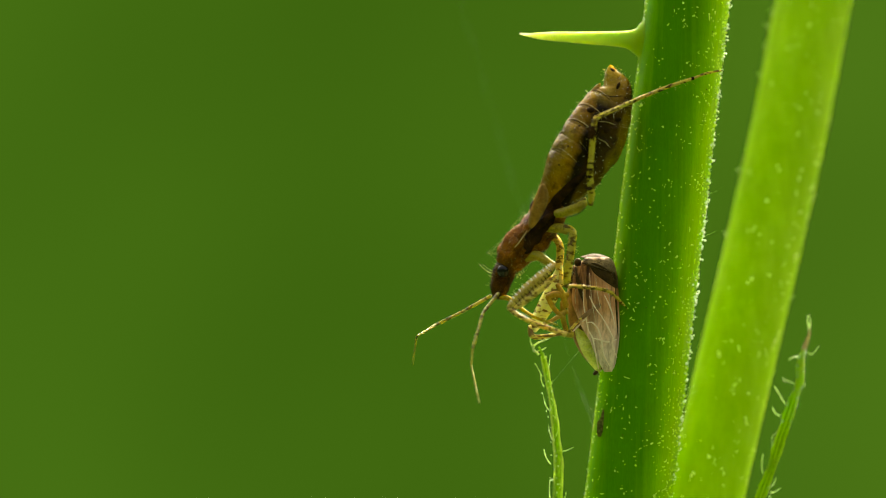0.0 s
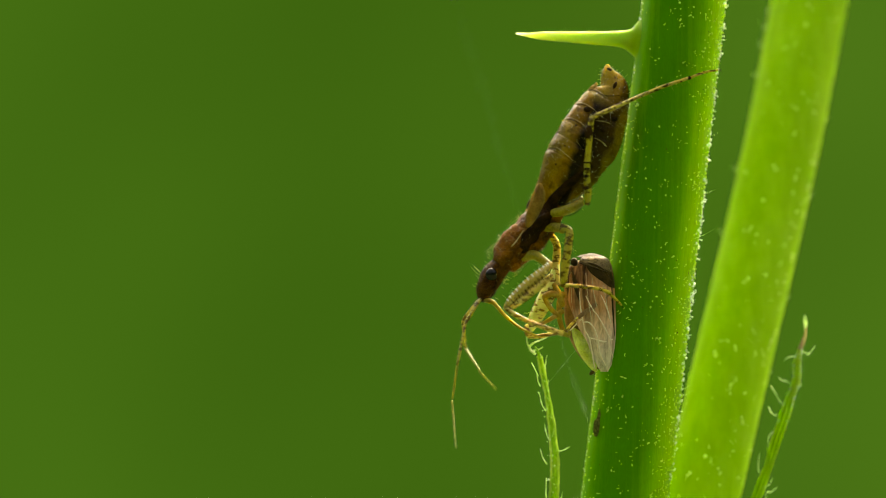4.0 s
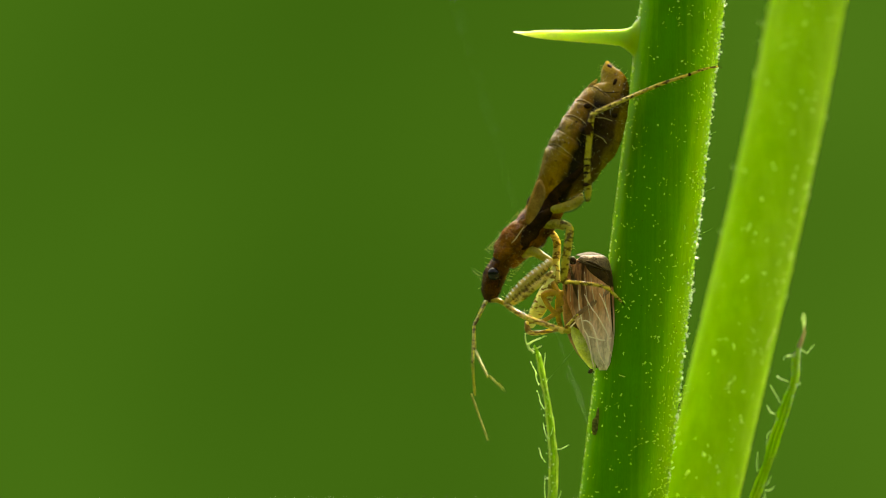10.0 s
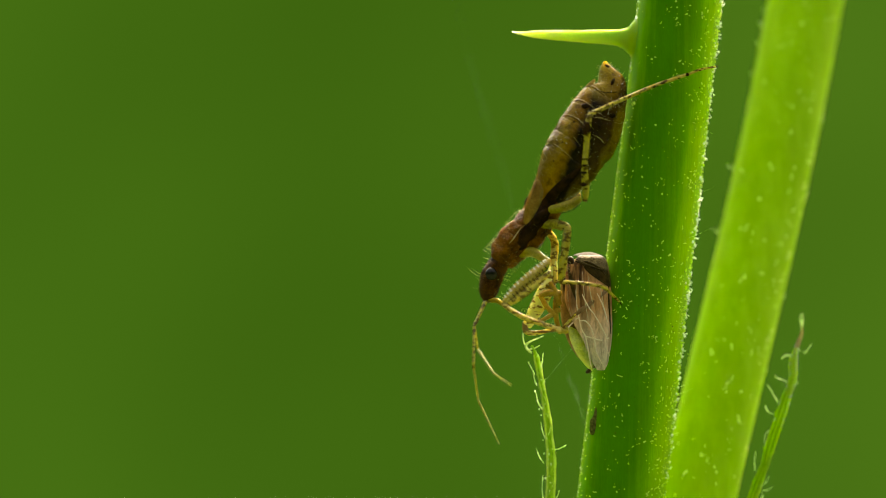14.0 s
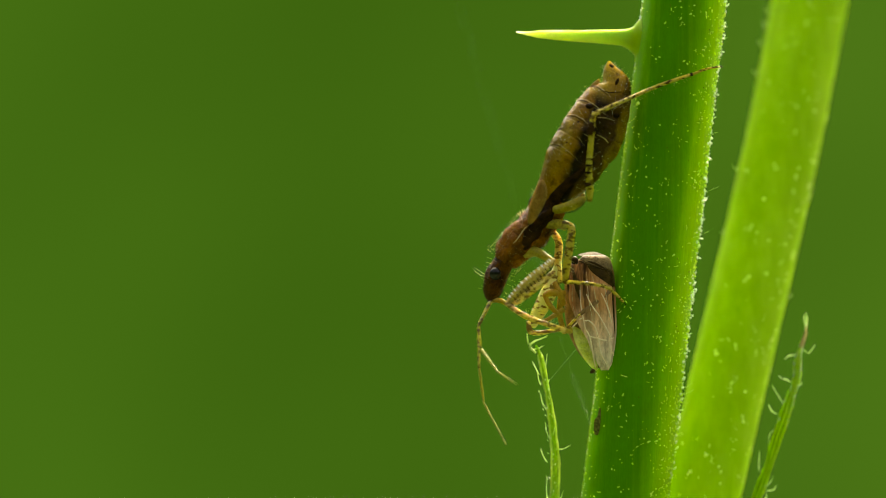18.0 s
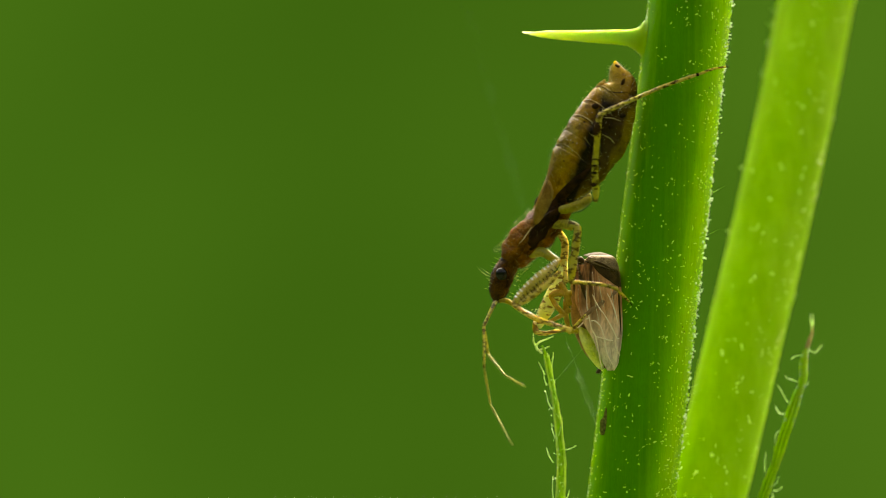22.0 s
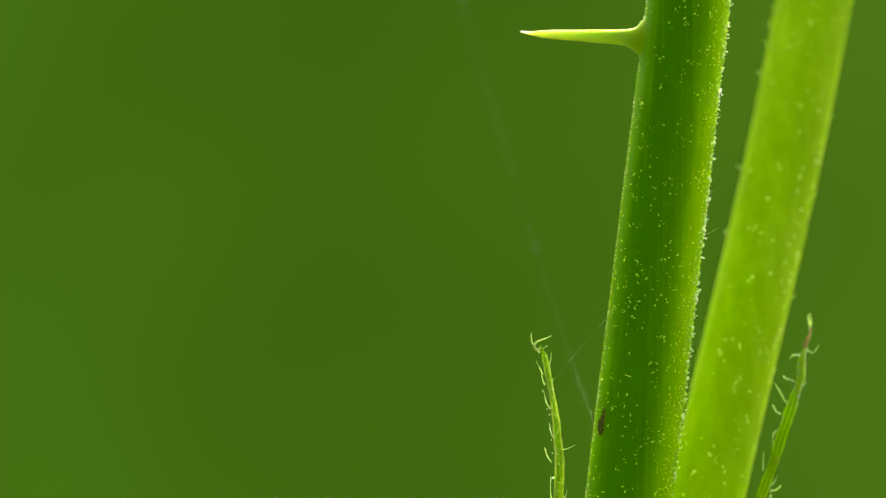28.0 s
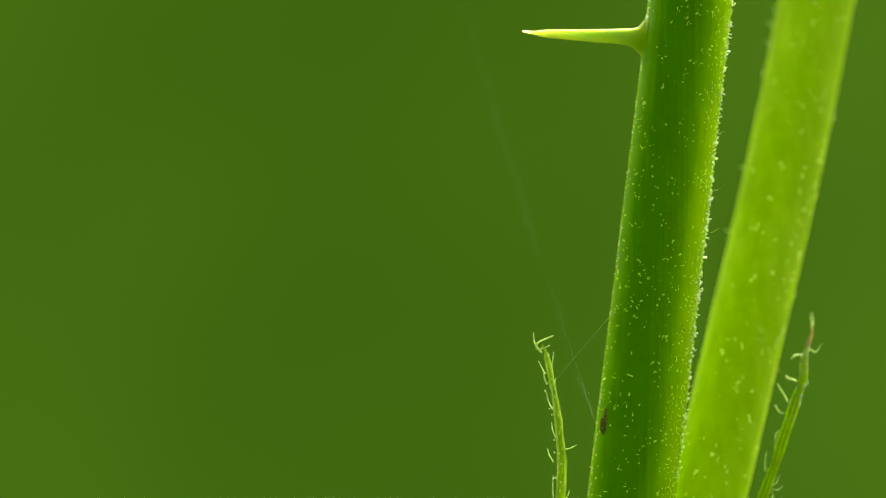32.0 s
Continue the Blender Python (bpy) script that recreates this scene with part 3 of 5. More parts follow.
            sweep(bm, [c - way * ln, c + off * ln * 0.6, c + way * ln], [r * 0.5, r * 0.8, r], n=5, sub=2)
    for i in range(420):
        z, a = rnd.uniform(-11, 11), -abs(rnd.gauss(0.12, 0.42))
        r = rnd.choice((0.011, 0.014, 0.018, 0.025, 0.034))
        c = skin_point(z, a, r * 0.5)
        ln = rnd.choice((0.008, 0.015, 0.03, 0.05))
        sweep(bm, [c - Vector((0, 0, ln)), c + Vector((rnd.uniform(-0.02, 0.02), -0.01, 0)), c + Vector((rnd.uniform(-0.02, 0.02), 0, ln))], [r * 0.6, r * 0.8, r], n=5, sub=2)
    part("yellow_speckle", bm, SPECK, stem, "tiny yellowish scales on the skin", kind="stuff")
    bm = bmesh.new()
    for z, a, ln in ((2.0, 0.1, 0.7), (-5.2, 0.2, 0.8), (0.4, -0.5, 1.2), (-4.9, 0.0, 0.5), (7.4, -0.1, 0.3), (4.05, 0.0, 0.35)):
        hairs(bm, [(skin_point(z, a), (math.cos(a), math.sin(a) - 0.3, 0.25), ln * 0.7, 0.0035, (0.1, 0, 0.2))])
    part("hairs", bm, HAIR, stem, kind="stuff")
    bm = bmesh.new()
    for i in range(60):
        z, a = rnd.uniform(-11, 10), -math.pi / 2 + rnd.uniform(-1.3, 1.3)
        r = rnd.uniform(0.01, 0.022)
        ball(bm, skin_point(z, a), (r, r * 0.5, r * 1.5), 1)
    part("dark_pits", bm, DEBRIS, stem, kind="stuff")
    bm = tube(((5.697, -0.95, -5.559), 0.03), ((5.715, -0.97, -5.755), 0.12), ((5.676, -0.97, -5.973), 0.15), ((5.617, -0.97, -6.210), 0.17), ((5.577, -0.97, -6.408), 0.13), ((5.499, -0.95, -6.488), 0.03), n=14, deep=0.4, rough=0.9)
    tagged(part("dry_fleck", bm, DEBRIS, origin=(5.622, -0.9, -6.117)), "dark brown dry plant fleck stuck to the stem", "debris")

    # narrow hairy stipules rising from the node below
    blade = tube(((3.472, -0.2, -3.412), 0.034), ((3.612, -0.2, -3.732), 0.069), ((3.712, -0.2, -4.27), 0.074), ((3.851, -0.2, -4.969), 0.069), ((3.971, -0.2, -5.667), 0.080),
                 ((4.071, -0.2, -6.565), 0.092), ((4.151, -0.2, -7.563), 0.114), ((4.111, -0.2, -8.76), 0.137), ((4.315, -0.1, -10.368), 0.171), ((5.32, 0, -12.78), 0.252), n=16, deep=0.5, rough=0.8, sub=10)
    st = part("stipule", blade, LEAF_DARK, stem, "narrow hairy green stipule with forked tip")
    for side in (-1, 1):
        edge = [Vector(p) + Vector((side * w * 0.016, -0.03, 0)) for p, w in (((3.612, -0.2, -3.732), 5), ((3.712, -0.2, -4.27), 5), ((3.851, -0.2, -4.969), 4.5), ((3.971, -0.2, -5.667), 5.5), ((4.071, -0.2, -6.565), 6.5), ((4.151, -0.2, -7.563), 8), ((4.111, -0.2, -8.86), 9))]
        part("margin", sweep(bmesh.new(), edge, [0.02, 0.035, 0.03, 0.035, 0.035, 0.04, 0.04], n=8, sub=6, rough=0.9), LEAFLET, st)
    for course in (((3.152, -0.2, -2.973), (3.172, -0.2, -3.252), (3.272, -0.2, -3.471), (3.451, -0.2, -3.671)), ((3.870, -0.2, -3.072), (3.631, -0.2, -3.172), (3.391, -0.2, -3.272), (3.252, -0.2, -3.411), (3.312, -0.2, -3.571)), ((3.731, -0.2, -3.411), (3.551, -0.2, -3.511), (3.411, -0.2, -3.531))):
        part("tip", sweep(bmesh.new(), course, [0.01, 0.019, 0.027] + [0.04] * (len(course) - 3), n=6, sub=4), LEAFTIP_PALE, st)
    for course in (((3.788, -0.25, -4.207), (3.828, -0.25, -3.928), (3.868, -0.25, -3.669)),
                   ((3.569, -0.25, -4.426), (3.449, -0.25, -4.207), (3.330, -0.25, -3.968)),
                   ((3.629, -0.25, -4.805), (3.549, -0.25, -4.606), (3.509, -0.25, -4.367)),
                   ((3.828, -0.25, -5.663), (3.689, -0.25, -5.423), (3.609, -0.25, -5.064)),
                   ((3.928, -0.25, -6.679), (3.848, -0.25, -6.460), (3.788, -0.25, -6.121)),
                   ((3.868, -0.25, -7.537), (3.709, -0.25, -7.298), (3.629, -0.25, -7.018)),
                   ((4.167, -0.25, -7.058), (4.406, -0.25, -7.058), (4.686, -0.25, -6.919)),
                   ((4.008, -0.25, -5.862), (4.107, -0.25, -6.002), (4.107, -0.25, -6.121)),
                   ((4.048, -0.25, -6.580), (4.127, -0.25, -6.301), (4.147, -0.25, -6.081)),
                   ((3.868, -0.25, -8.853), (3.828, -0.25, -8.514), (3.848, -0.25, -7.995)),
                   ((4.287, -0.25, -8.833), (4.367, -0.25, -8.713), (4.426, -0.25, -8.514)),
                   ((3.848, -0.25, -4.805), (3.908, -0.25, -4.686), (3.928, -0.25, -4.566)),
                   ((3.888, -0.25, -5.204), (3.968, -0.25, -5.324), (3.988, -0.25, -5.383)),
                   ((3.649, -0.25, -3.808), (3.669, -0.25, -3.729), (3.629, -0.25, -3.649))):
        part("hair", sweep(bmesh.new(), course, [0.013, 0.011, 0.006], n=5, sub=4), HAIR, st)
    bm = bmesh.new()
    for i in range(46):
        c = Vector((3.66, -0.3, -3.95)).lerp(Vector((4.1, -0.3, -8.7)), rnd.random()) + Vector((rnd.gauss(0, 0.1), 0, 0))
        r = rnd.choice((0.01, 0.014, 0.02, 0.028))
        ball(bm, c, (r, r, r * rnd.uniform(0.8, 1.6)), 1)
    part("beads", bm, BEAD, st, kind="stuff")

    blade = sweep(bmesh.new(), RIGHT_BLADE, RIGHT_WIDTH, n=20, deep=0.3, rough=0.3, sub=8, shape=lambda a: 0.93 + 0.12 * math.cos(6 * a))
    st = part("stipule", blade, LEAF_RIBBED, stem, "narrow ribbed green stipule with a dry brown tip")
    part("tip", tube(((13.183, 1, -2.770), 0.02), ((13.163, 1, -3.013), 0.05), ((13.082, 1, -3.255), 0.07), ((13.001, 1, -3.538), 0.09), n=8, rough=0.4), LEAFTIP, st, "dry brown tip")
    for course in (((13.163, 1, -2.851), (13.123, 1, -2.568), (13.123, 1, -2.325)), ((13.183, 1, -2.851), (13.224, 1, -2.568), (13.183, 1, -2.305)), ((13.143, 1, -2.891), (13.183, 1, -2.649), (13.082, 1, -2.487))):
        part("tip_hair", sweep(bmesh.new(), course, [0.016, 0.014, 0.006], n=5, sub=3), HAIR, st)
    for name, shift, thick, material in (("margin", -0.92, 0.028, LEAF_RIB), ("margin", 0.92, 0.032, LEAF_RIB), ("furrow", -0.5, 0.035, LEAF_FURROW), ("furrow", 0.42, 0.03, LEAF_FURROW), ("rib", -0.05, 0.045, LEAF_RIB), ("rib", 0.68, 0.02, LEAF_RIB)):
        course = [Vector(p) + Vector((shift * w, -0.3 * w * math.sqrt(1 - shift * shift) - 0.01, 0)) for p, w in zip(RIGHT_BLADE[1:16], RIGHT_WIDTH[1:16])]
        part(name, sweep(bmesh.new(), course, [thick * 0.3] + [thick * (0.75 + 0.25 * (k % 2)) for k in range(14)], n=8, sub=6, rough=0.5), material, st)
    for course in (((12.985, 0.75, -3.589), (13.147, 0.75, -3.650), (13.227, 0.75, -3.730)),
                   ((13.227, 0.75, -3.730), (13.368, 0.75, -3.569), (13.489, 0.75, -3.408)),
                   ((12.743, 0.75, -3.791), (12.522, 0.75, -3.811), (12.380, 0.75, -3.952)),
                   ((12.622, 0.75, -4.759), (12.421, 0.75, -4.658), (12.280, 0.75, -4.638), (12.179, 0.75, -4.517)),
                   ((12.300, 0.75, -5.505), (12.159, 0.75, -5.263), (12.017, 0.75, -5.021), (11.896, 0.75, -4.839)),
                   ((12.138, 0.75, -5.888), (11.977, 0.75, -5.847), (11.876, 0.75, -5.706), (11.816, 0.75, -5.565)),
                   ((11.473, 0.75, -7.944), (11.453, 0.75, -7.642), (11.493, 0.75, -7.239)),
                   ((11.634, 0.75, -8.489), (11.856, 0.75, -8.348), (11.957, 0.75, -8.086)),
                   ((11.735, 0.75, -8.610), (11.917, 0.75, -8.610), (12.098, 0.75, -8.469)),
                   ((12.905, 0.75, -4.859), (12.985, 0.75, -4.819), (12.965, 0.75, -4.698)),
                   ((11.977, 0.75, -6.472), (11.836, 0.75, -6.634), (11.816, 0.75, -7.037)),
                   ((11.655, 0.75, -8.932), (11.735, 0.75, -8.852), (11.715, 0.75, -8.690))):
        part("hair", sweep(bmesh.new(), course, [0.012] * (len(course) - 1) + [0.006], n=5, sub=4), HAIR, st)
    bm = bmesh.new()
    course, wide = spline(RIGHT_BLADE[0:9], RIGHT_WIDTH[0:9], 8)
    for i in range(60):
        k = rnd.randrange(len(course))
        r = rnd.choice((0.012, 0.016, 0.022, 0.03))
        ball(bm, course[k] + Vector((rnd.choice((-1, 1, 1)) * wide[k] * rnd.uniform(0.9, 1.08), -0.05, rnd.gauss(0, 0.05))), (r, r, r * rnd.uniform(0.8, 1.6)), 1)
    part("beads", bm, BEAD, st, kind="stuff")
    return stem


bramble_stem()


# ---- second stem ----
def second_stem():
    base = (-18.355, 8, -217.998)
    stem = thing("bramble_stem", base, "smooth pale yellow-green bramble stem standing behind the thorny one", "stem")
    pts = [base, (4.575, 4.8, -32.864), (7.917, 2.5, -16.018), (9.674, 2.2, -8.382), (10.935, 2.8, -3.28), (11.995, 3.5, 0.852), (12.987, 4.2, 5.048), (13.886, 4.9, 9.307), (14.777, 5.6, 13.627), (18.204, 8, 31.413), (23.043, 12, 64.49)]
    bm = bmesh.new()
    sweep(bm, pts, [1.576, 1.472, 1.416, 1.397, 1.394, 1.391, 1.389, 1.397, 1.394, 1.365, 1.347], n=48, sub=6, shape=lambda a: 1 + 0.012 * math.cos(5 * a + 0.4) + 0.004 * math.cos(9 * a))
    part("stalk", bm, STEM_PALE, stem)
    rnd = random.Random(11)
    mid, rad = spline(pts[2:8], [1.438, 1.418, 1.415, 1.412, 1.41, 1.418], 30)
    bm, hb = bmesh.new(), bmesh.new()
    for i in range(340):
        k = int(len(mid) * rnd.random() ** 1.9)
        a = -math.pi / 2 + rnd.uniform(-1.25, 1.25)
        c = mid[k] + Vector((rad[k] * math.cos(a), rad[k] * math.sin(a), 0))
        r = rnd.choice((0.016, 0.02, 0.025, 0.03, 0.04, 0.05))
        for j in range(rnd.choice((1, 1, 2, 3))):
            ball(bm, c + Vector((rnd.gauss(0, 0.06) * (j > 0), 0, rnd.gauss(0, 0.1) * (j > 0))), (r * rnd.uniform(0.6, 1.1), 0.04, r * rnd.uniform(0.8, 1.8)), 1, rnd.uniform(-0.8, 0.8))
    part("pale_speckle", bm, FLECK, stem, "pale soft flecks on the skin", kind="stuff")
    for k, side in ((8, 1), (35, -1), (52, 1), (70, 1), (88, -1), (98, 1), (105, -1), (118, 1), (130, -1), (138, -1), (143, -1), (147, -1)):
        k = min(k, len(mid) - 1)
        hairs(hb, [(mid[k] + Vector((side * rad[k] * 0.97, 0, 0)), (side, 0, 0.3), rnd.uniform(0.15, 0.35), 0.014, (0, 0, 0.3))])
    part("hairs", hb, HAIR, stem, kind="stuff")
    return stem


second_stem()


# ---- silk threads ----
def thread(pts, r, label):
    th = tagged(part("silk_thread", sweep(bmesh.new(), pts, [r] * len(pts), n=5, sub=3), SILK), label, "spider silk", "silk threads")
    return th


thread([(3.971, -0.2, -4.61), (4.809, -0.2, -3.612), (5.979, -0.6, -2.205)], 0.0035, "fine silk thread from stipule to stem")
thread([(4.974, 4, -4.682), (5.334, 3, -5.665), (5.623, 1, -6.755)], 0.0028, "pale silk strand by the stem edge")
thread([(0.356, 10, 11.147), (2.583, 6, 3.01), (3.949, 3, -1.633), (5.12, 0, -5.48), (5.56, 0, -6.58)], 0.0016, "faint silk thread slanting to the stem")


# ---- damsel bug ----
BUG_AT = (3.709, -1.2, 1.105)
bug = thing("damsel_bug", BUG_AT, "brown predatory bug head-down on the stem holding prey", "insect")


def damsel_bug():
    rnd = random.Random(21)
    line = [((5.977, -1.2, 6.549), 0.06), ((6.036, -1.2, 6.233), 0.27), ((6.174, -1.2, 5.799), 0.54), ((6.075, -1.2, 5.405), 0.73), ((5.878, -1.2, 5.030), 0.89), ((5.641, -1.2, 4.556), 1.02), ((5.365, -1.2, 3.984), 1.11),
            ((5.010, -1.2, 3.472), 1.07), ((4.734, -1.2, 2.998), 1.03), ((4.418, -1.2, 2.505), 0.89), ((4.024, -1.2, 1.953), 0.66), ((3.728, -1.2, 1.440), 0.52)]
    pts, rad = spline([p for p, r in line], [r for p, r in line], 10)
    cuts = [0, 36, 49, 60, 70, 80, 90, 110]
    for i, (a, b) in enumerate(zip(cuts, cuts[1:])):
        a0 = max(a - 2, 0)
        seg_p, seg_r = pts[a0:b + 1], rad[a0:b + 1]
        n = len(seg_p)
        seg_r = [r * (0.985 + (0.03 * math.sin(math.pi * min(1.0, 0.15 + k / n)) if 0 < i < 6 else 0.0)) for k, r in enumerate(seg_r)]
        bm = sweep(bmesh.new(), seg_p, seg_r, n=40, deep=0.85, sub=1, rough=0.035)
        ob = part("abdomen_segment", bm, BUG, bug, "orange-brown tail segment" if i == 0 else "")
        if i:
            t = (seg_p[1] - seg_p[0]).normalized()
            back = Vector((0, 1, 0)).cross(t)
            back = back if back.x < 0 else -back
            r = seg_r[0]
            ring = [seg_p[0] + back * (r * math.cos(w)) - Vector((0, 0.86 * r * math.sin(w), 0)) - t * (0.16 * r * math.sin(2 * w)) for w in (radians(2 + 10 * k) for k in range(10))]
            part("segment_edge", sweep(bmesh.new(), ring, [0.012, 0.011] + [0.009] * 5 + [0.007, 0.004, 0.002], n=6, sub=2), BUG_RIM, ob, "pale rim of the segment")
            # dark line painted as the shadow below each pale rim
            part("rim_shade", sweep(bmesh.new(), [p + t * 0.05 + (p - seg_p[0]) * -0.012 for p in ring[:9]], [0.008] + [0.012] * 6 + [0.009, 0.004], n=6, sub=2), BUG_DARK, ob)
    part("tail_spot", ball(bmesh.new(), (6.019, -1.75, 6.352), (0.1, 0.12, 0.05), 2, 0.5), BUG_DARK, bug)
    part("tail_spot", ball(bmesh.new(), (6.217, -1.72, 5.805), (0.06, 0.1, 0.14), 2, 0.4), BUG_DARK, bug)
    part("side_lobe", tube(((5.615, -1.3, 5.911), 0.03), ((5.494, -1.35, 5.750), 0.09), ((5.356, -1.35, 5.573), 0.1), ((5.241, -1.3, 5.418), 0.03), n=10, deep=0.5), BUG_WING, bug, "thin pale flap beside the tail")
    part("tail_seam", tube(((5.751, -1.93, 5.477), 0.01), ((5.905, -1.97, 5.416), 0.016), ((6.100, -1.97, 5.416), 0.016), ((6.363, -1.85, 5.443), 0.01), n=6), BUG_DARK, bug)
    for course in (((5.501, -2.17, 4.545), (5.775, -2.15, 4.527), (6.097, -2.02, 4.436)), ((5.461, -2.18, 3.959), (5.738, -2.12, 3.826), (5.901, -2.03, 3.654))):
        part("belly_seam", sweep(bmesh.new(), course, [0.006, 0.013, 0.006], n=6, sub=4), BUG_RIM, bug, "pale seam across the belly")
    for p, s in (((5.238, -2.02, 4.945), 0.17), ((6.174, -2.06, 4.611), 0.14), ((5.779, -2.12, 4.217), 0.12)):
        part("dark_spot", ball(bmesh.new(), p, (s * 0.8, 0.05, s * 0.6), 2), BUG_DARK, bug)
    for p, r in (((4.845, -2.06, 4.396), 0.035), ((4.454, -2.06, 3.692), 0.038), ((4.146, -1.98, 3.051), 0.035)):
        part("dark_spot", ball(bmesh.new(), p, (r, 0.05, r), 2), BUG_DARK, bug)
    part("spine", tube(((3.311, -1.3, 1.793), 0.06), ((3.232, -1.3, 1.655), 0.07), ((3.193, -1.3, 1.517), 0.04), n=8), BUG_DARK, bug)
    part("side_stripe", tube(((5.113, -2.13, 2.791), 0.03), ((4.844, -2.06, 2.578), 0.11), ((4.497, -1.96, 2.268), 0.14), ((4.190, -1.84, 1.978), 0.15), ((3.922, -1.72, 1.588), 0.17), ((3.591, -1.65, 1.040), 0.2), n=14, deep=0.3, rough=0.5), BUG_DARK, bug, "dark stripe along the flank")
    part("thorax", tube(((4.163, -1.2, 1.697), 0.48), ((3.828, -1.2, 1.243), 0.58), ((3.472, -1.2, 0.848), 0.64), ((3.177, -1.2, 0.454), 0.66), ((2.979, -1.2, 0.178), 0.56), n=28, deep=0.9, rough=0.08), BUG_FRONT, bug)
    part("pronotum", tube(((3.352, -1.25, 0.868), 0.36), ((3.116, -1.25, 0.592), 0.58), ((2.8, -1.25, 0.217), 0.62), ((2.544, -1.25, -0.138), 0.56), ((2.347, -1.25, -0.454), 0.44), n=36, deep=0.95, rough=0.16), BUG_FRONT, bug)
    bm = bmesh.new()
    for k in range(36):
        w = rnd.random()
        c = Vector((3.059, -1.75, 0.882)).lerp(Vector((2.217, -1.7, -0.059)), w) + Vector((rnd.gauss(0, 0.14), rnd.uniform(-0.06, 0.1), rnd.gauss(0, 0.12)))
        r = rnd.uniform(0.012, 0.03)
        ball(bm, c, (r, r, r), 1)
    part("granules", bm, BUG_WING, bug, "rough pale granules on the shield", kind="stuff")
    # whitish dots added in place of small glints on flank and belly
    bm = bmesh.new()
    for k in range(70):
        i = rnd.randrange(14, 78)
        a = rnd.choice((radians(118), radians(118), radians(50))) + rnd.gauss(0, 0.22)
        t = (pts[i + 1] - pts[i - 1]).normalized()
        back = Vector((0, 1, 0)).cross(t)
        back = back if back.x < 0 else -back
        r = rnd.uniform(0.008, 0.02)
        ball(bm, pts[i] + back * (rad[i] * math.cos(a)) - Vector((0, 0.86 * rad[i] * math.sin(a), 0)), (r, r, r), 1)
    part("granules", bm, GLINT_WHITE, bug, "painted pinhead glints on the belly", kind="stuff")
    part("wing_pad", tube(((3.595, -2.05, 2.364), 0.08), ((3.574, -2.1, 1.972), 0.22), ((3.417, -2.1, 1.543), 0.24), ((3.245, -2, 1.095), 0.16), ((3.171, -1.9, 0.881), 0.06), n=12, deep=0.18), BUG_WING, bug, "short pale brown wing pad")
    part("wing_edge", tube(((3.555, -2.08, 2.363), 0.02), ((3.708, -2.15, 1.971), 0.04), ((3.613, -2.1, 1.543), 0.04), ((3.361, -2.05, 1.036), 0.03), n=6), BUG_WING, bug)
    part("wing_edge", tube(((3.555, -2.08, 2.363), 0.02), ((3.435, -2.15, 1.971), 0.032), ((3.281, -2.1, 1.504), 0.032), ((3.128, -2, 0.997), 0.024), n=6), BUG_WING, bug)
    part("wing_pad", tube(((3.528, -0.8, 1.903), 0.08), ((3.326, -0.9, 1.505), 0.16), ((3.144, -1, 1.107), 0.14), n=10, deep=0.5), BUG_WING, bug, "short pale brown wing pad")
    part("collar_ridge", tube(((3.034, -1.86, 0.763), 0.008), ((2.876, -1.92, 0.528), 0.016), ((2.739, -1.93, 0.333), 0.016), ((2.603, -1.88, 0.196), 0.008), n=6), BUG_RIM, bug, "pale ridge on the shield")
    part("leg_scar", tube(((3.93, -2, 1.349), 0.06), ((3.675, -2, 1.153), 0.14), ((3.441, -2, 0.919), 0.12), n=8, deep=0.4, rough=0.4), BUG_DARK, bug)
    part("thorax_stripe", tube(((4.158, -1.72, 1.746), 0.14), ((3.804, -1.75, 1.235), 0.24), ((3.49, -1.76, 0.843), 0.26), ((3.214, -1.78, 0.451), 0.22), ((2.94, -1.78, 0.02), 0.12), n=14, deep=0.25, rough=0.7, sub=6), BUG_DARK, bug, "dark stripe along the side of the thorax")
    # legs: joints bulge a little, shins taper to clawed feet
    def limb(name, rows, material, label="", **kw):
        return part(name, tube(*((p, 0.86 * r) for p, r in rows), **{"n": 12, **kw}), material, bug, label)

    def foot(p, way, parent):
        for s in (-0.5, 0.5):
            part("claw", hairs(bmesh.new(), [(p, (way[0] + s * 0.4, way[1], way[2] - s * 0.5), 0.16, 0.014, (0, 0, -0.3))]), BUG_DARK, parent)

    limb("coxa", [((3.947, -1.6, 1.355), 0.16), ((4.324, -1.9, 1.409), 0.19), ((4.724, -2.1, 1.542), 0.2), ((5.070, -2.2, 1.736), 0.12)], LEG_PLAIN, n=16)
    part("dark_seam", tube(((4.374, -2.08, 1.230), 0.008), ((4.755, -2.26, 1.325), 0.014), ((5.046, -2.28, 1.559), 0.01), n=6), BUG_DARK, bug)
    f = limb("hind_femur", [((5.227, -2.2, 1.658), 0.1), ((5.241, -2.3, 2.065), 0.15), ((5.196, -2.4, 2.744), 0.13), ((5.248, -2.5, 3.518), 0.12), ((5.306, -2.5, 4.257), 0.13), ((5.365, -2.5, 4.626), 0.1)], LEG, "yellow hind thigh with dark rings")
    part("dark_ring", tube(((5.247, -2.5, 3.925), 0.13), ((5.257, -2.5, 4.139), 0.152), ((5.276, -2.5, 4.353), 0.125)), BUG_DARK, f)
    for x, z, r, h in ((5.236, 3.439, 0.104, 0.048), (5.207, 3.089, 0.108, 0.02), (5.188, 2.876, 0.11, 0.02), (5.168, 2.623, 0.114, 0.02), (5.149, 2.215, 0.124, 0.032)):
        c, up = Vector((x, -2.47, z)), Vector((0, 0, h))
        part("dark_ring", tube((c - up, r * 0.97), (c, r * 1.04), (c + up, r * 0.97), n=14), BUG_DARK, f)
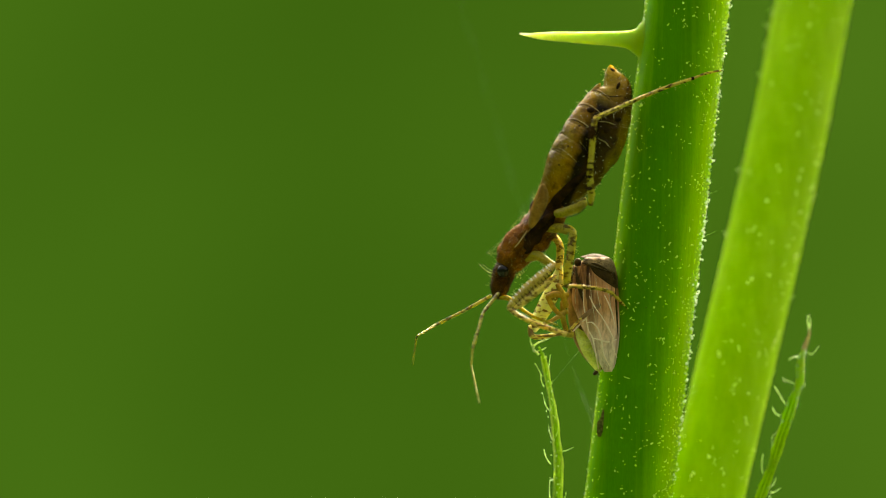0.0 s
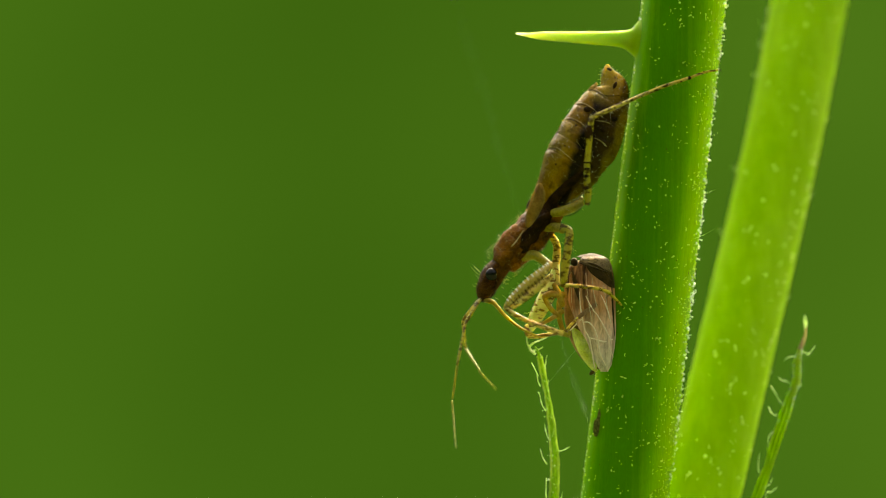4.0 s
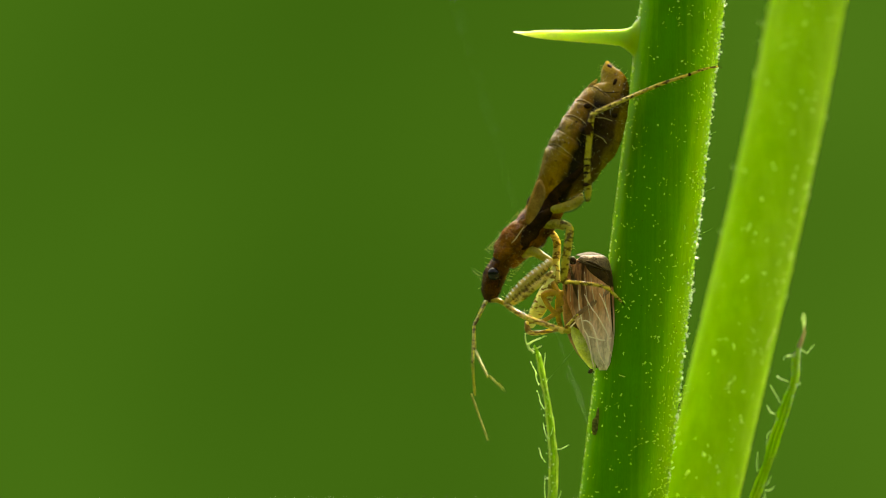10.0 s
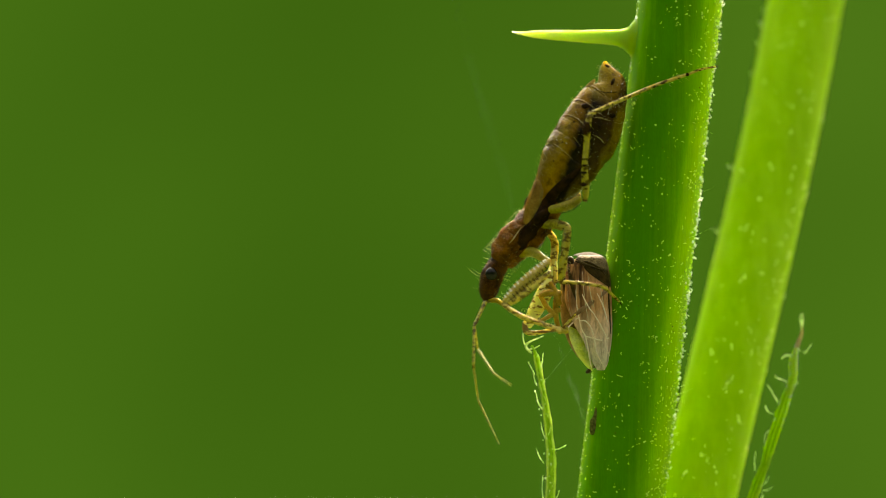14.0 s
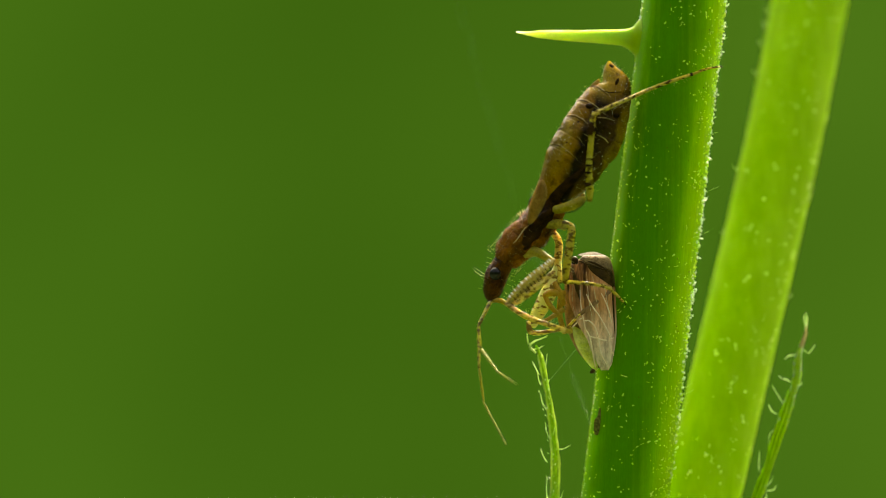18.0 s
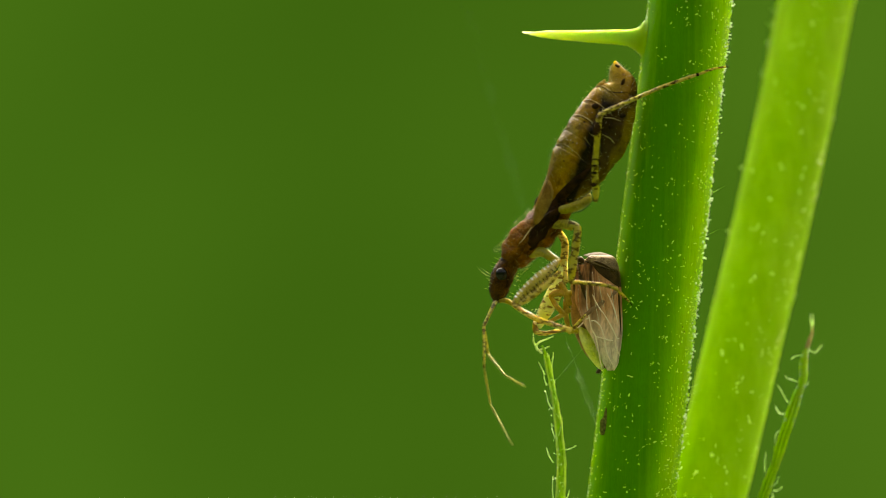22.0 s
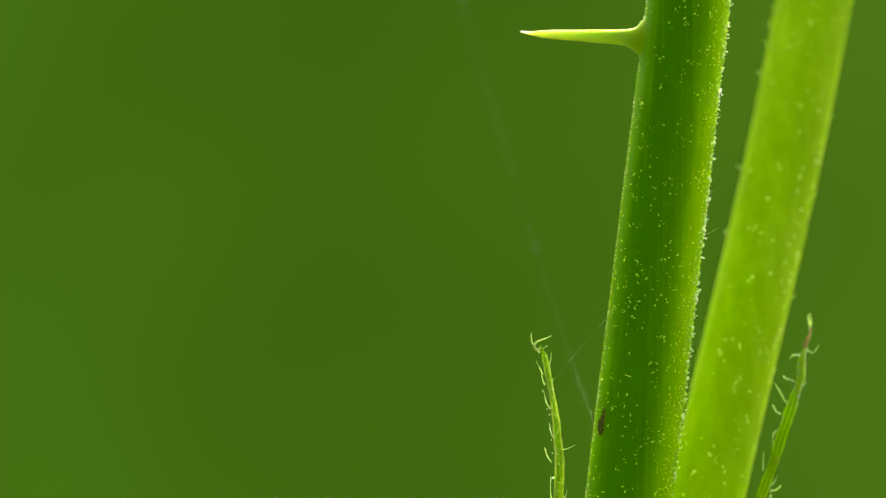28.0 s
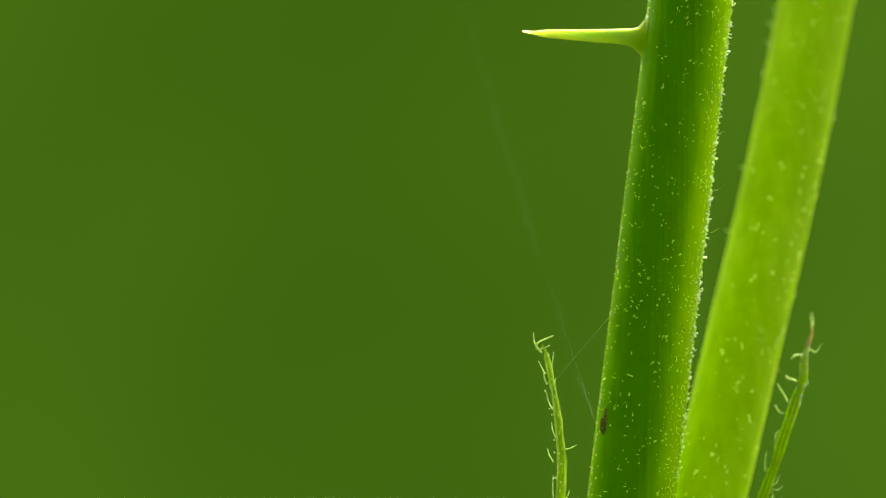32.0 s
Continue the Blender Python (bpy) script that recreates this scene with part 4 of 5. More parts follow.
    limb("hind_femur", [((4.375, -0.9, 1.485), 0.16), ((4.975, -0.8, 1.804), 0.18), ((5.074, -0.8, 1.962), 0.12)], LEG_SPOT)
    f = limb("hind_tibia", [((5.325, -2.5, 4.606), 0.095), ((5.856, -2.4, 4.864), 0.085), ((6.755, -2.1, 5.271), 0.082), ((7.749, -1.9, 5.694), 0.078), ((8.737, -1.8, 6.034), 0.07)], SHIN)
    part("joint", ball(bmesh.new(), (8.796, -1.8, 6.053), (0.075, 0.065, 0.065), 2), BUG_DARK, f)
    f = limb("hind_tarsus", [((8.816, -1.8, 6.053), 0.06), ((9.275, -1.72, 6.235), 0.056), ((9.798, -1.6, 6.342), 0.036)], SHIN)
    foot((9.798, -1.6, 6.342), (1, 0, 0.1), f)
    limb("coxa", [((3.751, -1.6, 0.845), 0.16), ((4.193, -1.8, 0.862), 0.2), ((4.463, -1.9, 0.763), 0.16)], LEG_PLAIN)
    limb("mid_femur", [((4.326, -1.9, 0.881), 0.16), ((4.614, -2, 0.723), 0.16), ((4.569, -2.1, 0.215), 0.17), ((4.467, -2.2, -0.41), 0.17), ((4.403, -2.3, -0.955), 0.14), ((4.384, -2.3, -1.188), 0.09)], LEG, "yellow-brown middle thigh with dark flecks", sub=5)
    limb("mid_tibia", [((4.364, -2.3, -1.13), 0.088), ((4.988, -2.3, -1.169), 0.072), ((5.676, -2.2, -1.268), 0.072), ((6.014, -2.1, -1.406), 0.08)], SHIN)
    f = limb("mid_tarsus", [((5.995, -2.1, -1.406), 0.068), ((6.244, -1.9, -1.644), 0.06), ((6.435, -1.7, -1.824), 0.044)], SHIN)
    foot((6.435, -1.7, -1.824), (0.7, 0, -0.7), f)
    limb("mid_femur", [((3.979, -0.9, 0.653), 0.14), ((4.237, -0.9, 0.218), 0.16), ((4.192, -1, -0.573), 0.16), ((4.262, -1.2, -1.164), 0.12)], LEG_SPOT)
    # flat brown strip laid on the wing, painted as the leg's shadow
    limb("mid_tibia", [((6.024, -1.4, -1.437), 0.08), ((5.58, -1.56, -1.788), 0.1), ((4.948, -1.62, -2.258), 0.08)], SHIN_SHADOW, deep=0.4)
    limb("mid_tarsus", [((4.921, -1.75, -2.255), 0.05), ((4.666, -1.75, -2.529), 0.06), ((4.473, -1.7, -2.766), 0.06)], LEG_SPOT)
    limb("coxa", [((3.028, -1.5, -0.138), 0.22), ((3.413, -1.7, -0.098), 0.2), ((3.738, -1.9, -0.294), 0.16), ((3.988, -2, -0.43), 0.12)], LEG_PLAIN)
    course, thick = spline([(3.984, -2.1, -0.371), (3.823, -2.2, -0.546), (3.429, -2.3, -0.877), (2.961, -2.3, -1.286), (2.572, -2.3, -1.676), (2.396, -2.3, -1.89)], [0.08, 0.16, 0.21, 0.2, 0.15, 0.1], 22)
    f = limb("fore_femur", [(p, r * (1 + 0.025 * math.cos(math.tau * k / 7))) for k, (p, r) in enumerate(zip(course, thick))], FEMUR, "swollen shiny brown ringed front thigh", n=24, sub=1)
    for k in range(12):
        c = Vector((3.853, -2.4, -0.681)).lerp(Vector((2.645, -2.45, -1.75)), k / 11)
        part("dark_bar", tube((c + Vector((-0.06, -0.02, 0.11)), 0.008), (c + Vector((0.0, -0.075, 0.04)), 0.016), (c + Vector((0.07, -0.07, -0.05)), 0.012), (c + Vector((0.1, -0.01, -0.09)), 0.006), n=6, deep=0.5), BUG_DARK, f)
    # whitish ellipsoids painted as the row of glints along the thigh
    for k in range(13):
        w = (k + 0.7) / 14
        c = course[8 + int(w * 92)] + Vector((-0.09, -0.125, 0.1)) * (thick[8 + int(w * 92)] / 0.2)
        part("painted_glint", ball(bmesh.new(), c, (0.07, 0.045, 0.026), 2, 0.8), GLINT_WHITE, f)
    part("pale_edge", tube(((4.016, -2.25, -0.78), 0.08), ((3.504, -2.36, -1.207), 0.14), ((2.9, -2.38, -1.693), 0.12), ((2.552, -2.3, -1.948), 0.06)), LEG_SPOT, f)
    f = limb("fore_tibia", [((2.377, -2.3, -1.87), 0.1), ((2.687, -2.35, -2.122), 0.1), ((3.234, -2.3, -2.396), 0.1), ((3.921, -2.2, -2.653), 0.11), ((4.374, -2.1, -2.812), 0.12)], LEG_SPOT)
    limb("fore_tarsus", [((4.335, -2.1, -2.792), 0.1), ((4.575, -2, -2.854), 0.1), ((4.619, -1.9, -2.721), 0.06)], LEG_PLAIN)
    limb("fore_femur", [((4.232, -1, -0.415), 0.12), ((4.113, -1, -0.969), 0.26), ((3.812, -1.1, -1.659), 0.34), ((3.476, -1.1, -2.291), 0.28), ((3.275, -1.2, -2.703), 0.16)], THIGH_SPOT, "pale yellow front thigh with dark spots", n=20)
    limb("fore_tibia", [((3.196, -1.2, -2.545), 0.12), ((3.212, -1.3, -2.858), 0.12), ((3.504, -1.4, -2.933), 0.1), ((3.952, -1.5, -2.851), 0.08), ((4.444, -1.5, -2.772), 0.08)], LEG_SPOT)
    # bristles round the outline
    bm = bmesh.new()
    spots = []
    for k in range(260):
        i = rnd.randrange(4, len(pts) - 1)
        a = rnd.choice((0.0, math.pi)) + rnd.gauss(0, 0.5)
        t = (pts[min(i + 1, len(pts) - 1)] - pts[i - 1]).normalized()
        side = Vector((0, 1, 0)).cross(t)
        out = side * math.cos(a) + Vector((0, 1, 0)) * math.sin(a)
        spots.append((pts[i] + out * rad[i] * 0.95, out - t * rnd.uniform(0.1, 0.7), rnd.uniform(0.06, 0.22), 0.0042, (0, 0, 0.1)))
    for k in range(460):
        f = rnd.random()
        c = Vector((3.472, -1.2, 1.006)).lerp(Vector((2.21, -1.2, -0.474)), f)
        a = rnd.uniform(0, math.tau)
        out = Vector((-0.76, 0, 0.65)) * math.cos(a) + Vector((0, 1, 0)) * math.sin(a)
        spots.append((c + out * 0.62, out + Vector((rnd.uniform(-.4, .4), 0, rnd.uniform(-.4, .4))), rnd.uniform(0.05, 0.14), 0.0024, (0, 0, 0)))
    for a, b, r, n in (((5.241, -2.3, 1.968), (5.306, -2.5, 4.393), 0.15, 30), ((5.326, -2.5, 4.607), (8.739, -1.8, 5.996), 0.07, 80), ((3.921, -2.2, -0.468), (2.494, -2.3, -1.773), 0.27, 60),
                       ((4.614, -2, 0.723), (4.403, -2.3, -1.052), 0.19, 40), ((4.228, -1.9, 1.429), (5.071, -2.2, 1.677), 0.2, 14), ((3.453, -1.7, -0.098), (3.93, -2, -0.371), 0.2, 14), ((4.113, -1, -0.969), (3.315, -1.2, -2.644), 0.28, 26),
                       ((2.455, -2.3, -1.929), (4.316, -2.1, -2.792), 0.09, 26)):
        a, b = Vector(a), Vector(b)
        t = (b - a).normalized()
        s = t.cross(Vector((0, 1, 0))).normalized()
        for k in range(n):
            w = rnd.uniform(0, math.tau)
            out = s * math.cos(w) + Vector((0, 1, 0)) * math.sin(w)
            spots.append((a.lerp(b, rnd.random()) + out * r * 0.9, out + t * rnd.uniform(0, 0.6), rnd.uniform(0.08, 0.2), 0.0042, (0, 0, 0)))
    part("bristles", hairs(bm, spots), BRISTLE, bug, "fine pale yellow bristles", kind="stuff")
    down = []
    for k in range(1500):
        i = rnd.randrange(2, len(pts) - 2)
        a = rnd.uniform(0, math.tau)
        t = (pts[i + 1] - pts[i - 1]).normalized()
        side = Vector((0, 1, 0)).cross(t)
        out = side * math.cos(a) + Vector((0, 0.86, 0)) * math.sin(a)
        down.append((pts[i] + out * rad[i] * 0.98, out - t * rnd.uniform(0.3, 1.2), rnd.uniform(0.03, 0.08), 0.0022, (0, 0, 0.1)))
    for k in range(900):
        c, r = Vector((3.83, -1.2, 1.24)).lerp(Vector((2.35, -1.25, -0.45)), rnd.random()), 0.6
        a = rnd.uniform(0, math.tau)
        out = Vector((-0.76, 0, 0.65)) * math.cos(a) + Vector((0, 1, 0)) * math.sin(a)
        down.append((c + out * r * 0.95, out + Vector((rnd.uniform(-.5, .5), 0, rnd.uniform(-.5, .5))), rnd.uniform(0.03, 0.08), 0.0022, (0, 0, 0)))
    part("down", hairs(bmesh.new(), down, 3), BRISTLE, bug, "short pale down that glows at the rim", kind="stuff")

    # head, turning at the neck
    head = part("head", tube(((2.465, -1.25, -0.217), 0.32), ((2.287, -1.25, -0.493), 0.36), ((2.051, -1.25, -0.907), 0.4), ((1.932, -1.25, -1.361), 0.36), ((1.893, -1.25, -1.676), 0.26), ((1.913, -1.25, -1.834), 0.12), n=28, deep=0.95, rough=0.08),
                BUG_HEAD, bug, "narrow dark red-brown head", origin=(2.011, -1.25, -0.868))
    part("eye", ball(bmesh.new(), (2.004, -1.56, -0.865), (0.21, 0.17, 0.23), 4), BUG_EYE, head, "glossy black compound eye")
    part("eye", ball(bmesh.new(), (2.02, -0.88, -0.871), (0.21, 0.17, 0.23), 3), BUG_EYE, head, "glossy black compound eye")
    part("beak", tube(((1.93, -1.35, -1.773), 0.1), ((2.224, -1.4, -1.811), 0.09), ((2.42, -1.45, -1.95), 0.07), ((2.82, -1.5, -2.25), 0.06), ((3.3, -1.6, -2.5), 0.05), ((3.943, -1.7, -2.68), 0.035)), LEG_PLAIN, head, "yellow jointed piercing beak")
    spots = []
    for k in range(44):
        c = Vector((2.287, -1.25, -0.414)).lerp(Vector((1.893, -1.25, -1.558)), rnd.random())
        a = rnd.uniform(0, math.tau)
        out = Vector((-0.95, 0, 0.3)) * math.cos(a) + Vector((0, 1, 0)) * math.sin(a)
        spots.append((c + out * 0.4, out, rnd.uniform(0.1, 0.25), 0.0042, (0, 0, 0)))
    spots.append(((1.655, -1.3, -0.966), (-1, 0, 0.1), 0.5, 0.006, (0, 0, 0.6)))
    spots.append(((1.655, -1.3, -0.887), (-0.9, 0, 0.4), 0.4, 0.006, (0, 0, 0.2)))
    part("bristles", hairs(bmesh.new(), spots), BRISTLE, head, kind="stuff")
    return head


bug_head = damsel_bug()


def chain(name, parts, parent, lengths, radii, materials):
    """A jointed limb of rigid pieces, each drawn up its own z from its joint: the first is the parent's, the rest hang under it."""
    made = []
    for i, (ln, mt) in enumerate(zip(lengths, materials)):
        bm = sweep(bmesh.new(), [(0, 0, 0), (0, 0, ln * 0.12), (0, 0, ln * 0.5), (0, 0, ln * 0.88), (0, 0, ln)],
                   [radii[i] * 0.85, radii[i] * 1.0, (radii[i] + radii[i + 1]) / 2, radii[i + 1] * 1.1, radii[i + 1] * 0.8], n=10, sub=3)
        ob = part(parts[i], bm, mt, origin=(0, 0, 0))
        ob.parent = parent if i == 0 else made[0]
        made.append(ob)
    return made


def upright(a, b):
    """The pose that lays local z from joint a towards b."""
    q = (Vector(b) - Vector(a)).to_track_quat("Z", "Y")
    return Matrix.Translation(Vector(a) * MM) @ q.to_matrix().to_4x4()


def bend(base, flat, lengths, lean):
    """Joints of a limb from its flat course; what a piece lacks in length leans towards (-) or away from (+) the lens."""
    out = [Vector(base)]
    for (x, z), ln, sgn in zip(flat, lengths, lean):
        d = Vector((x - out[-1].x, 0, z - out[-1].z))
        if d.length >= ln:
            d *= ln / d.length
        else:
            d.y = sgn * math.sqrt(ln * ln - d.length_squared)
        out.append(out[-1] + d)
    return out


def key_chain(made, rows):
    """rows: seconds and joints in the parent's space."""
    lists = [[] for _ in made]
    for t, joints in rows:
        m0 = upright(joints[0], joints[1])
        lists[0].append((t, m0))
        for i in range(1, len(made)):
            lists[i].append((t, m0.inverted() @ upright(joints[i], joints[i + 1])))
    for ob, ls in zip(made, lists):
        walk(ob, ls)


ANT_LEN = (1.02, 1.55, 1.36, 1.78)
ANT_RAD = (0.068, 0.055, 0.047, 0.037, 0.022)
feelers = []
for side in (0, 1):
    feelers.append(chain("antenna", ("antenna", "antenna_joint", "antenna_joint", "antenna_tip"), bug, ANT_LEN, ANT_RAD, (ANT, ANT, ANT_TIP, ANT_TIP)))
    tagged(feelers[-1][0], "long thin jointed yellow-brown antenna")


# ---- leafhopper prey ----
HOP_AT = (5.371, -0.8, -2.061)
hopper = thing("leafhopper", HOP_AT, "dead brown-winged leafhopper with pale wing veins held as prey", "insect")


def leafhopper():
    rnd = random.Random(33)
    vs = (-0.05, -0.035, -0.015, 0, 0.06, 0.16, 0.4, 0.6, 0.8, 0.94, 1.0)
    left = (5.32, 5.04, 4.84, 4.72, 4.58, 4.46, 4.48, 4.64, 5.00, 5.36, 5.60)
    right = (5.48, 5.72, 5.90, 6.00, 6.10, 6.18, 6.24, 6.28, 6.28, 6.22, 6.04)

    def wing(u, v):
        """A point on the arched wing: u across, v down its length."""
        a, b = np.interp(v, vs, left), np.interp(v, vs, right)
        x = a + (b - a) * u
        arch = math.sqrt(max(0.0, 1 - (2 * u - 1) ** 2)) * (b - a) * 0.4 * (1 - 0.35 * v) + 0.022 * math.sin(math.tau * (3.6 * u - 0.6 * v)) * min(1.0, max(0.0, 4 * v))
        return Vector((x, -1.0 - arch, -0.3 - 3.94 * v))

    def shell(u0, u1, v0, v1, nu, nv, thick, lift=0.0, slant=0.0, tilt=0.0):
        bm = bmesh.new()
        lift_v = Vector((0, -lift, 0))
        starts = [u0 + slant * (j / nv) ** 2 for j in range(nv + 1)]
        outer = [[bm.verts.new(wing(a + (u1 - a) * i / nu, v0 + (v1 - v0) * j / nv + tilt * (a + (u1 - a) * i / nu - 0.4) * j / nv) + lift_v) for i in range(nu + 1)] for j, a in enumerate(starts)]
        inner = [[bm.verts.new(v.co + Vector((0, thick, 0))) for v in row] for row in outer]
        for g in (outer, inner):
            for j in range(nv):
                for i in range(nu):
                    bm.faces.new((g[j][i], g[j][i + 1], g[j + 1][i + 1], g[j + 1][i]))
        rim = [(0, i) for i in range(nu + 1)] + [(j, nu) for j in range(1, nv + 1)] + [(nv, i) for i in range(nu - 1, -1, -1)] + [(j, 0) for j in range(nv - 1, 0, -1)]
        for (a, b), (c, d) in zip(rim, rim[1:] + rim[:1]):
            bm.faces.new((outer[a][b], outer[c][d], inner[c][d], inner[a][b]))
        bmesh.ops.recalc_face_normals(bm, faces=bm.faces)
        return bm

    part("body", tube(((5.315, -0.75, -0.416), 0.4), ((5.278, -0.7, -0.774), 0.76), ((5.238, -0.7, -1.766), 0.8), ((5.278, -0.7, -2.659), 0.76), ((5.477, -0.7, -3.552), 0.52), ((5.715, -0.7, -4.107), 0.16), n=24, deep=0.6), HOP_BODY, hopper)
    part("belly", tube(((4.65, -0.8, -2.061), 0.08), ((4.79, -0.9, -2.514), 0.15), ((5.0, -1, -3.045), 0.26), ((5.23, -1, -3.54), 0.27), ((5.43, -0.95, -3.977), 0.17), ((5.543, -0.9, -4.237), 0.06), n=18, deep=0.6), HOP_BELLY, hopper, "yellow-green belly")
    w = part("forewing", shell(0.24, 1.0, 0.03, 1.0, 24, 40, 0.03), HOP_WING, hopper, "brown forewing with pale veins")
    part("forewing", shell(0.0, 0.3, 0.06, 0.74, 10, 30, 0.03, 0.02, 0.25), HOP_WING, hopper, "brown forewing")
    def on_wing(x, z):
        v = (-0.3 - z) / 3.94
        a, b = np.interp(v, vs, left), np.interp(v, vs, right)
        return wing((x - a) / (b - a), v) + Vector((0, -0.012, 0))

    for course in (((5.08, -2.50), (5.26, -2.50), (5.44, -2.68), (5.54, -2.94), (5.60, -3.18), (5.68, -3.62), (5.88, -4.02)), ((4.94, -1.42), (4.98, -1.98), (5.06, -2.42), (5.14, -2.78), (5.28, -3.04), (5.36, -3.38), (5.44, -3.82), (5.52, -4.14)),
                   ((5.28, -3.04), (5.52, -3.10), (5.82, -3.18), (6.12, -3.10)), ((5.98, -3.18), (6.00, -3.42), (6.16, -3.76)), ((5.56, -2.24), (5.74, -2.54), (5.92, -2.88), (6.04, -3.12)), ((5.68, -1.54), (5.84, -1.86), (5.96, -2.18), (6.06, -2.58)),
                   ((5.16, -1.58), (5.28, -1.84), (5.44, -2.10), (5.56, -2.24)), ((4.58, -2.86), (4.76, -2.66), (4.96, -2.44), (5.08, -2.38))):
        part("vein", sweep(bmesh.new(), [on_wing(*c) for c in course], [0.014] + [0.024] * (len(course) - 2) + [0.014], n=6, sub=4), HOP_VEIN, w, "white vein")
    for course in (((4.98, -1.18), (4.96, -1.58), (5.02, -2.08), (5.08, -2.48)), ((5.38, -0.94), (5.42, -1.38), (5.50, -1.78), (5.56, -2.04)), ((5.76, -1.18), (5.88, -1.78), (5.98, -2.38)), ((4.68, -1.18), (4.68, -1.78), (4.80, -2.38)), ((5.16, -0.78), (5.20, -1.38), (5.28, -1.98), (5.38, -2.50))):
        part("vein", sweep(bmesh.new(), [on_wing(*c) for c in course], [0.008] + [0.012] * (len(course) - 2) + [0.01], n=6, sub=4), HOP_FAINT, w)
    part("pronotum", shell(0.2, 1.0, -0.022, 0.045, 18, 8, 0.05, 0.03, 0, 0.13), HOP_SHIELD, hopper, "brown shield behind the head")
    part("shield_seam", sweep(bmesh.new(), [wing(u, 0.057 + 0.13 * (u - 0.4)) + Vector((0, -0.035, 0)) for u in (0.2, 0.36, 0.5, 0.64, 0.78, 0.92)], [0.015, 0.03, 0.034, 0.034, 0.03, 0.015], n=6, sub=4), HOP_DARK, hopper)
    part("head", shell(0.0, 1.0, -0.05, 0.0, 18, 8, 0.3, 0.0, 0, 0.05), HOP_HEAD, hopper)
    part("scutellum", shell(0.4, 1.0, 0.05, 0.2, 12, 10, 0.03, 0.02, 0.5, 0.1), HOP_DARK, hopper, "dark band across the back")
    part("dark_band", sweep(bmesh.new(), [on_wing(*c) for c in ((4.98, -0.44), (5.28, -0.46), (5.56, -0.56), (5.84, -0.76), (6.04, -1.06))], [0.02, 0.05, 0.055, 0.05, 0.02], n=8, deep=0.5, sub=5), HOP_DARK, hopper, "black band behind the shield")
    part("dark_streak", sweep(bmesh.new(), [on_wing(*c) for c in ((4.72, -0.62), (4.78, -0.98), (4.86, -1.38), (4.96, -1.78))], [0.04, 0.09, 0.08, 0.02], n=8, deep=0.3, sub=5), HOP_DARK, hopper)
    part("dark_streak", sweep(bmesh.new(), [on_wing(*c) for c in ((6.08, -1.18), (6.10, -1.78), (6.14, -2.38), (6.18, -2.98))], [0.02, 0.035, 0.03, 0.01], n=8, deep=0.5, sub=5), HOP_DARK, hopper)
    part("eye", ball(bmesh.new(), (4.775, -1.2, -0.414), (0.13, 0.12, 0.16), 3), HOP_DARK, hopper)
    part("eye", ball(bmesh.new(), (5.817, -0.95, -0.416), (0.12, 0.12, 0.12), 3), HOP_DARK, hopper)
    for rows in ((((4.42, -1.2, -1.559), 0.12), ((3.957, -1.4, -1.516), 0.12), ((3.701, -1.4, -1.634), 0.1)), (((3.701, -1.4, -1.594), 0.08), ((3.937, -1.4, -2.008), 0.09), ((4.257, -1.3, -2.345), 0.08)),
                 (((4.38, -1.2, -2.111), 0.1), ((3.957, -1.4, -2.382), 0.08), ((3.579, -1.5, -2.576), 0.06)), (((4.267, -1.1, -1.758), 0.1), ((4.262, -1.2, -2.348), 0.1), ((4.425, -1.1, -2.943), 0.08)),
                 (((4.06, -1.3, -1.163), 0.08), ((4.257, -1.3, -1.557), 0.12), ((4.38, -1.2, -1.953), 0.1))):
        part("leg", tube(*rows, n=10), HOP_LEG, hopper)
    part("claw", tube(((5.504, -0.9, -4.177), 0.04), ((5.425, -0.9, -4.276), 0.08), ((5.345, -0.9, -4.336), 0.04), n=6), HOP_DARK, hopper)


leafhopper()

# ---- spider ----
SPIDER_Y = -3.6
spider = thing("money_spider", (6.1, SPIDER_Y, 0.0), "slender dark brown spider with long yellow translucent legs", "spider")


def at_spider(x, z, d=0.0):
    """A point in the spider's own plan, x to its right and z forward, put into the world plan."""
    return ORIGIN[spider] + Vector((x, d, z))


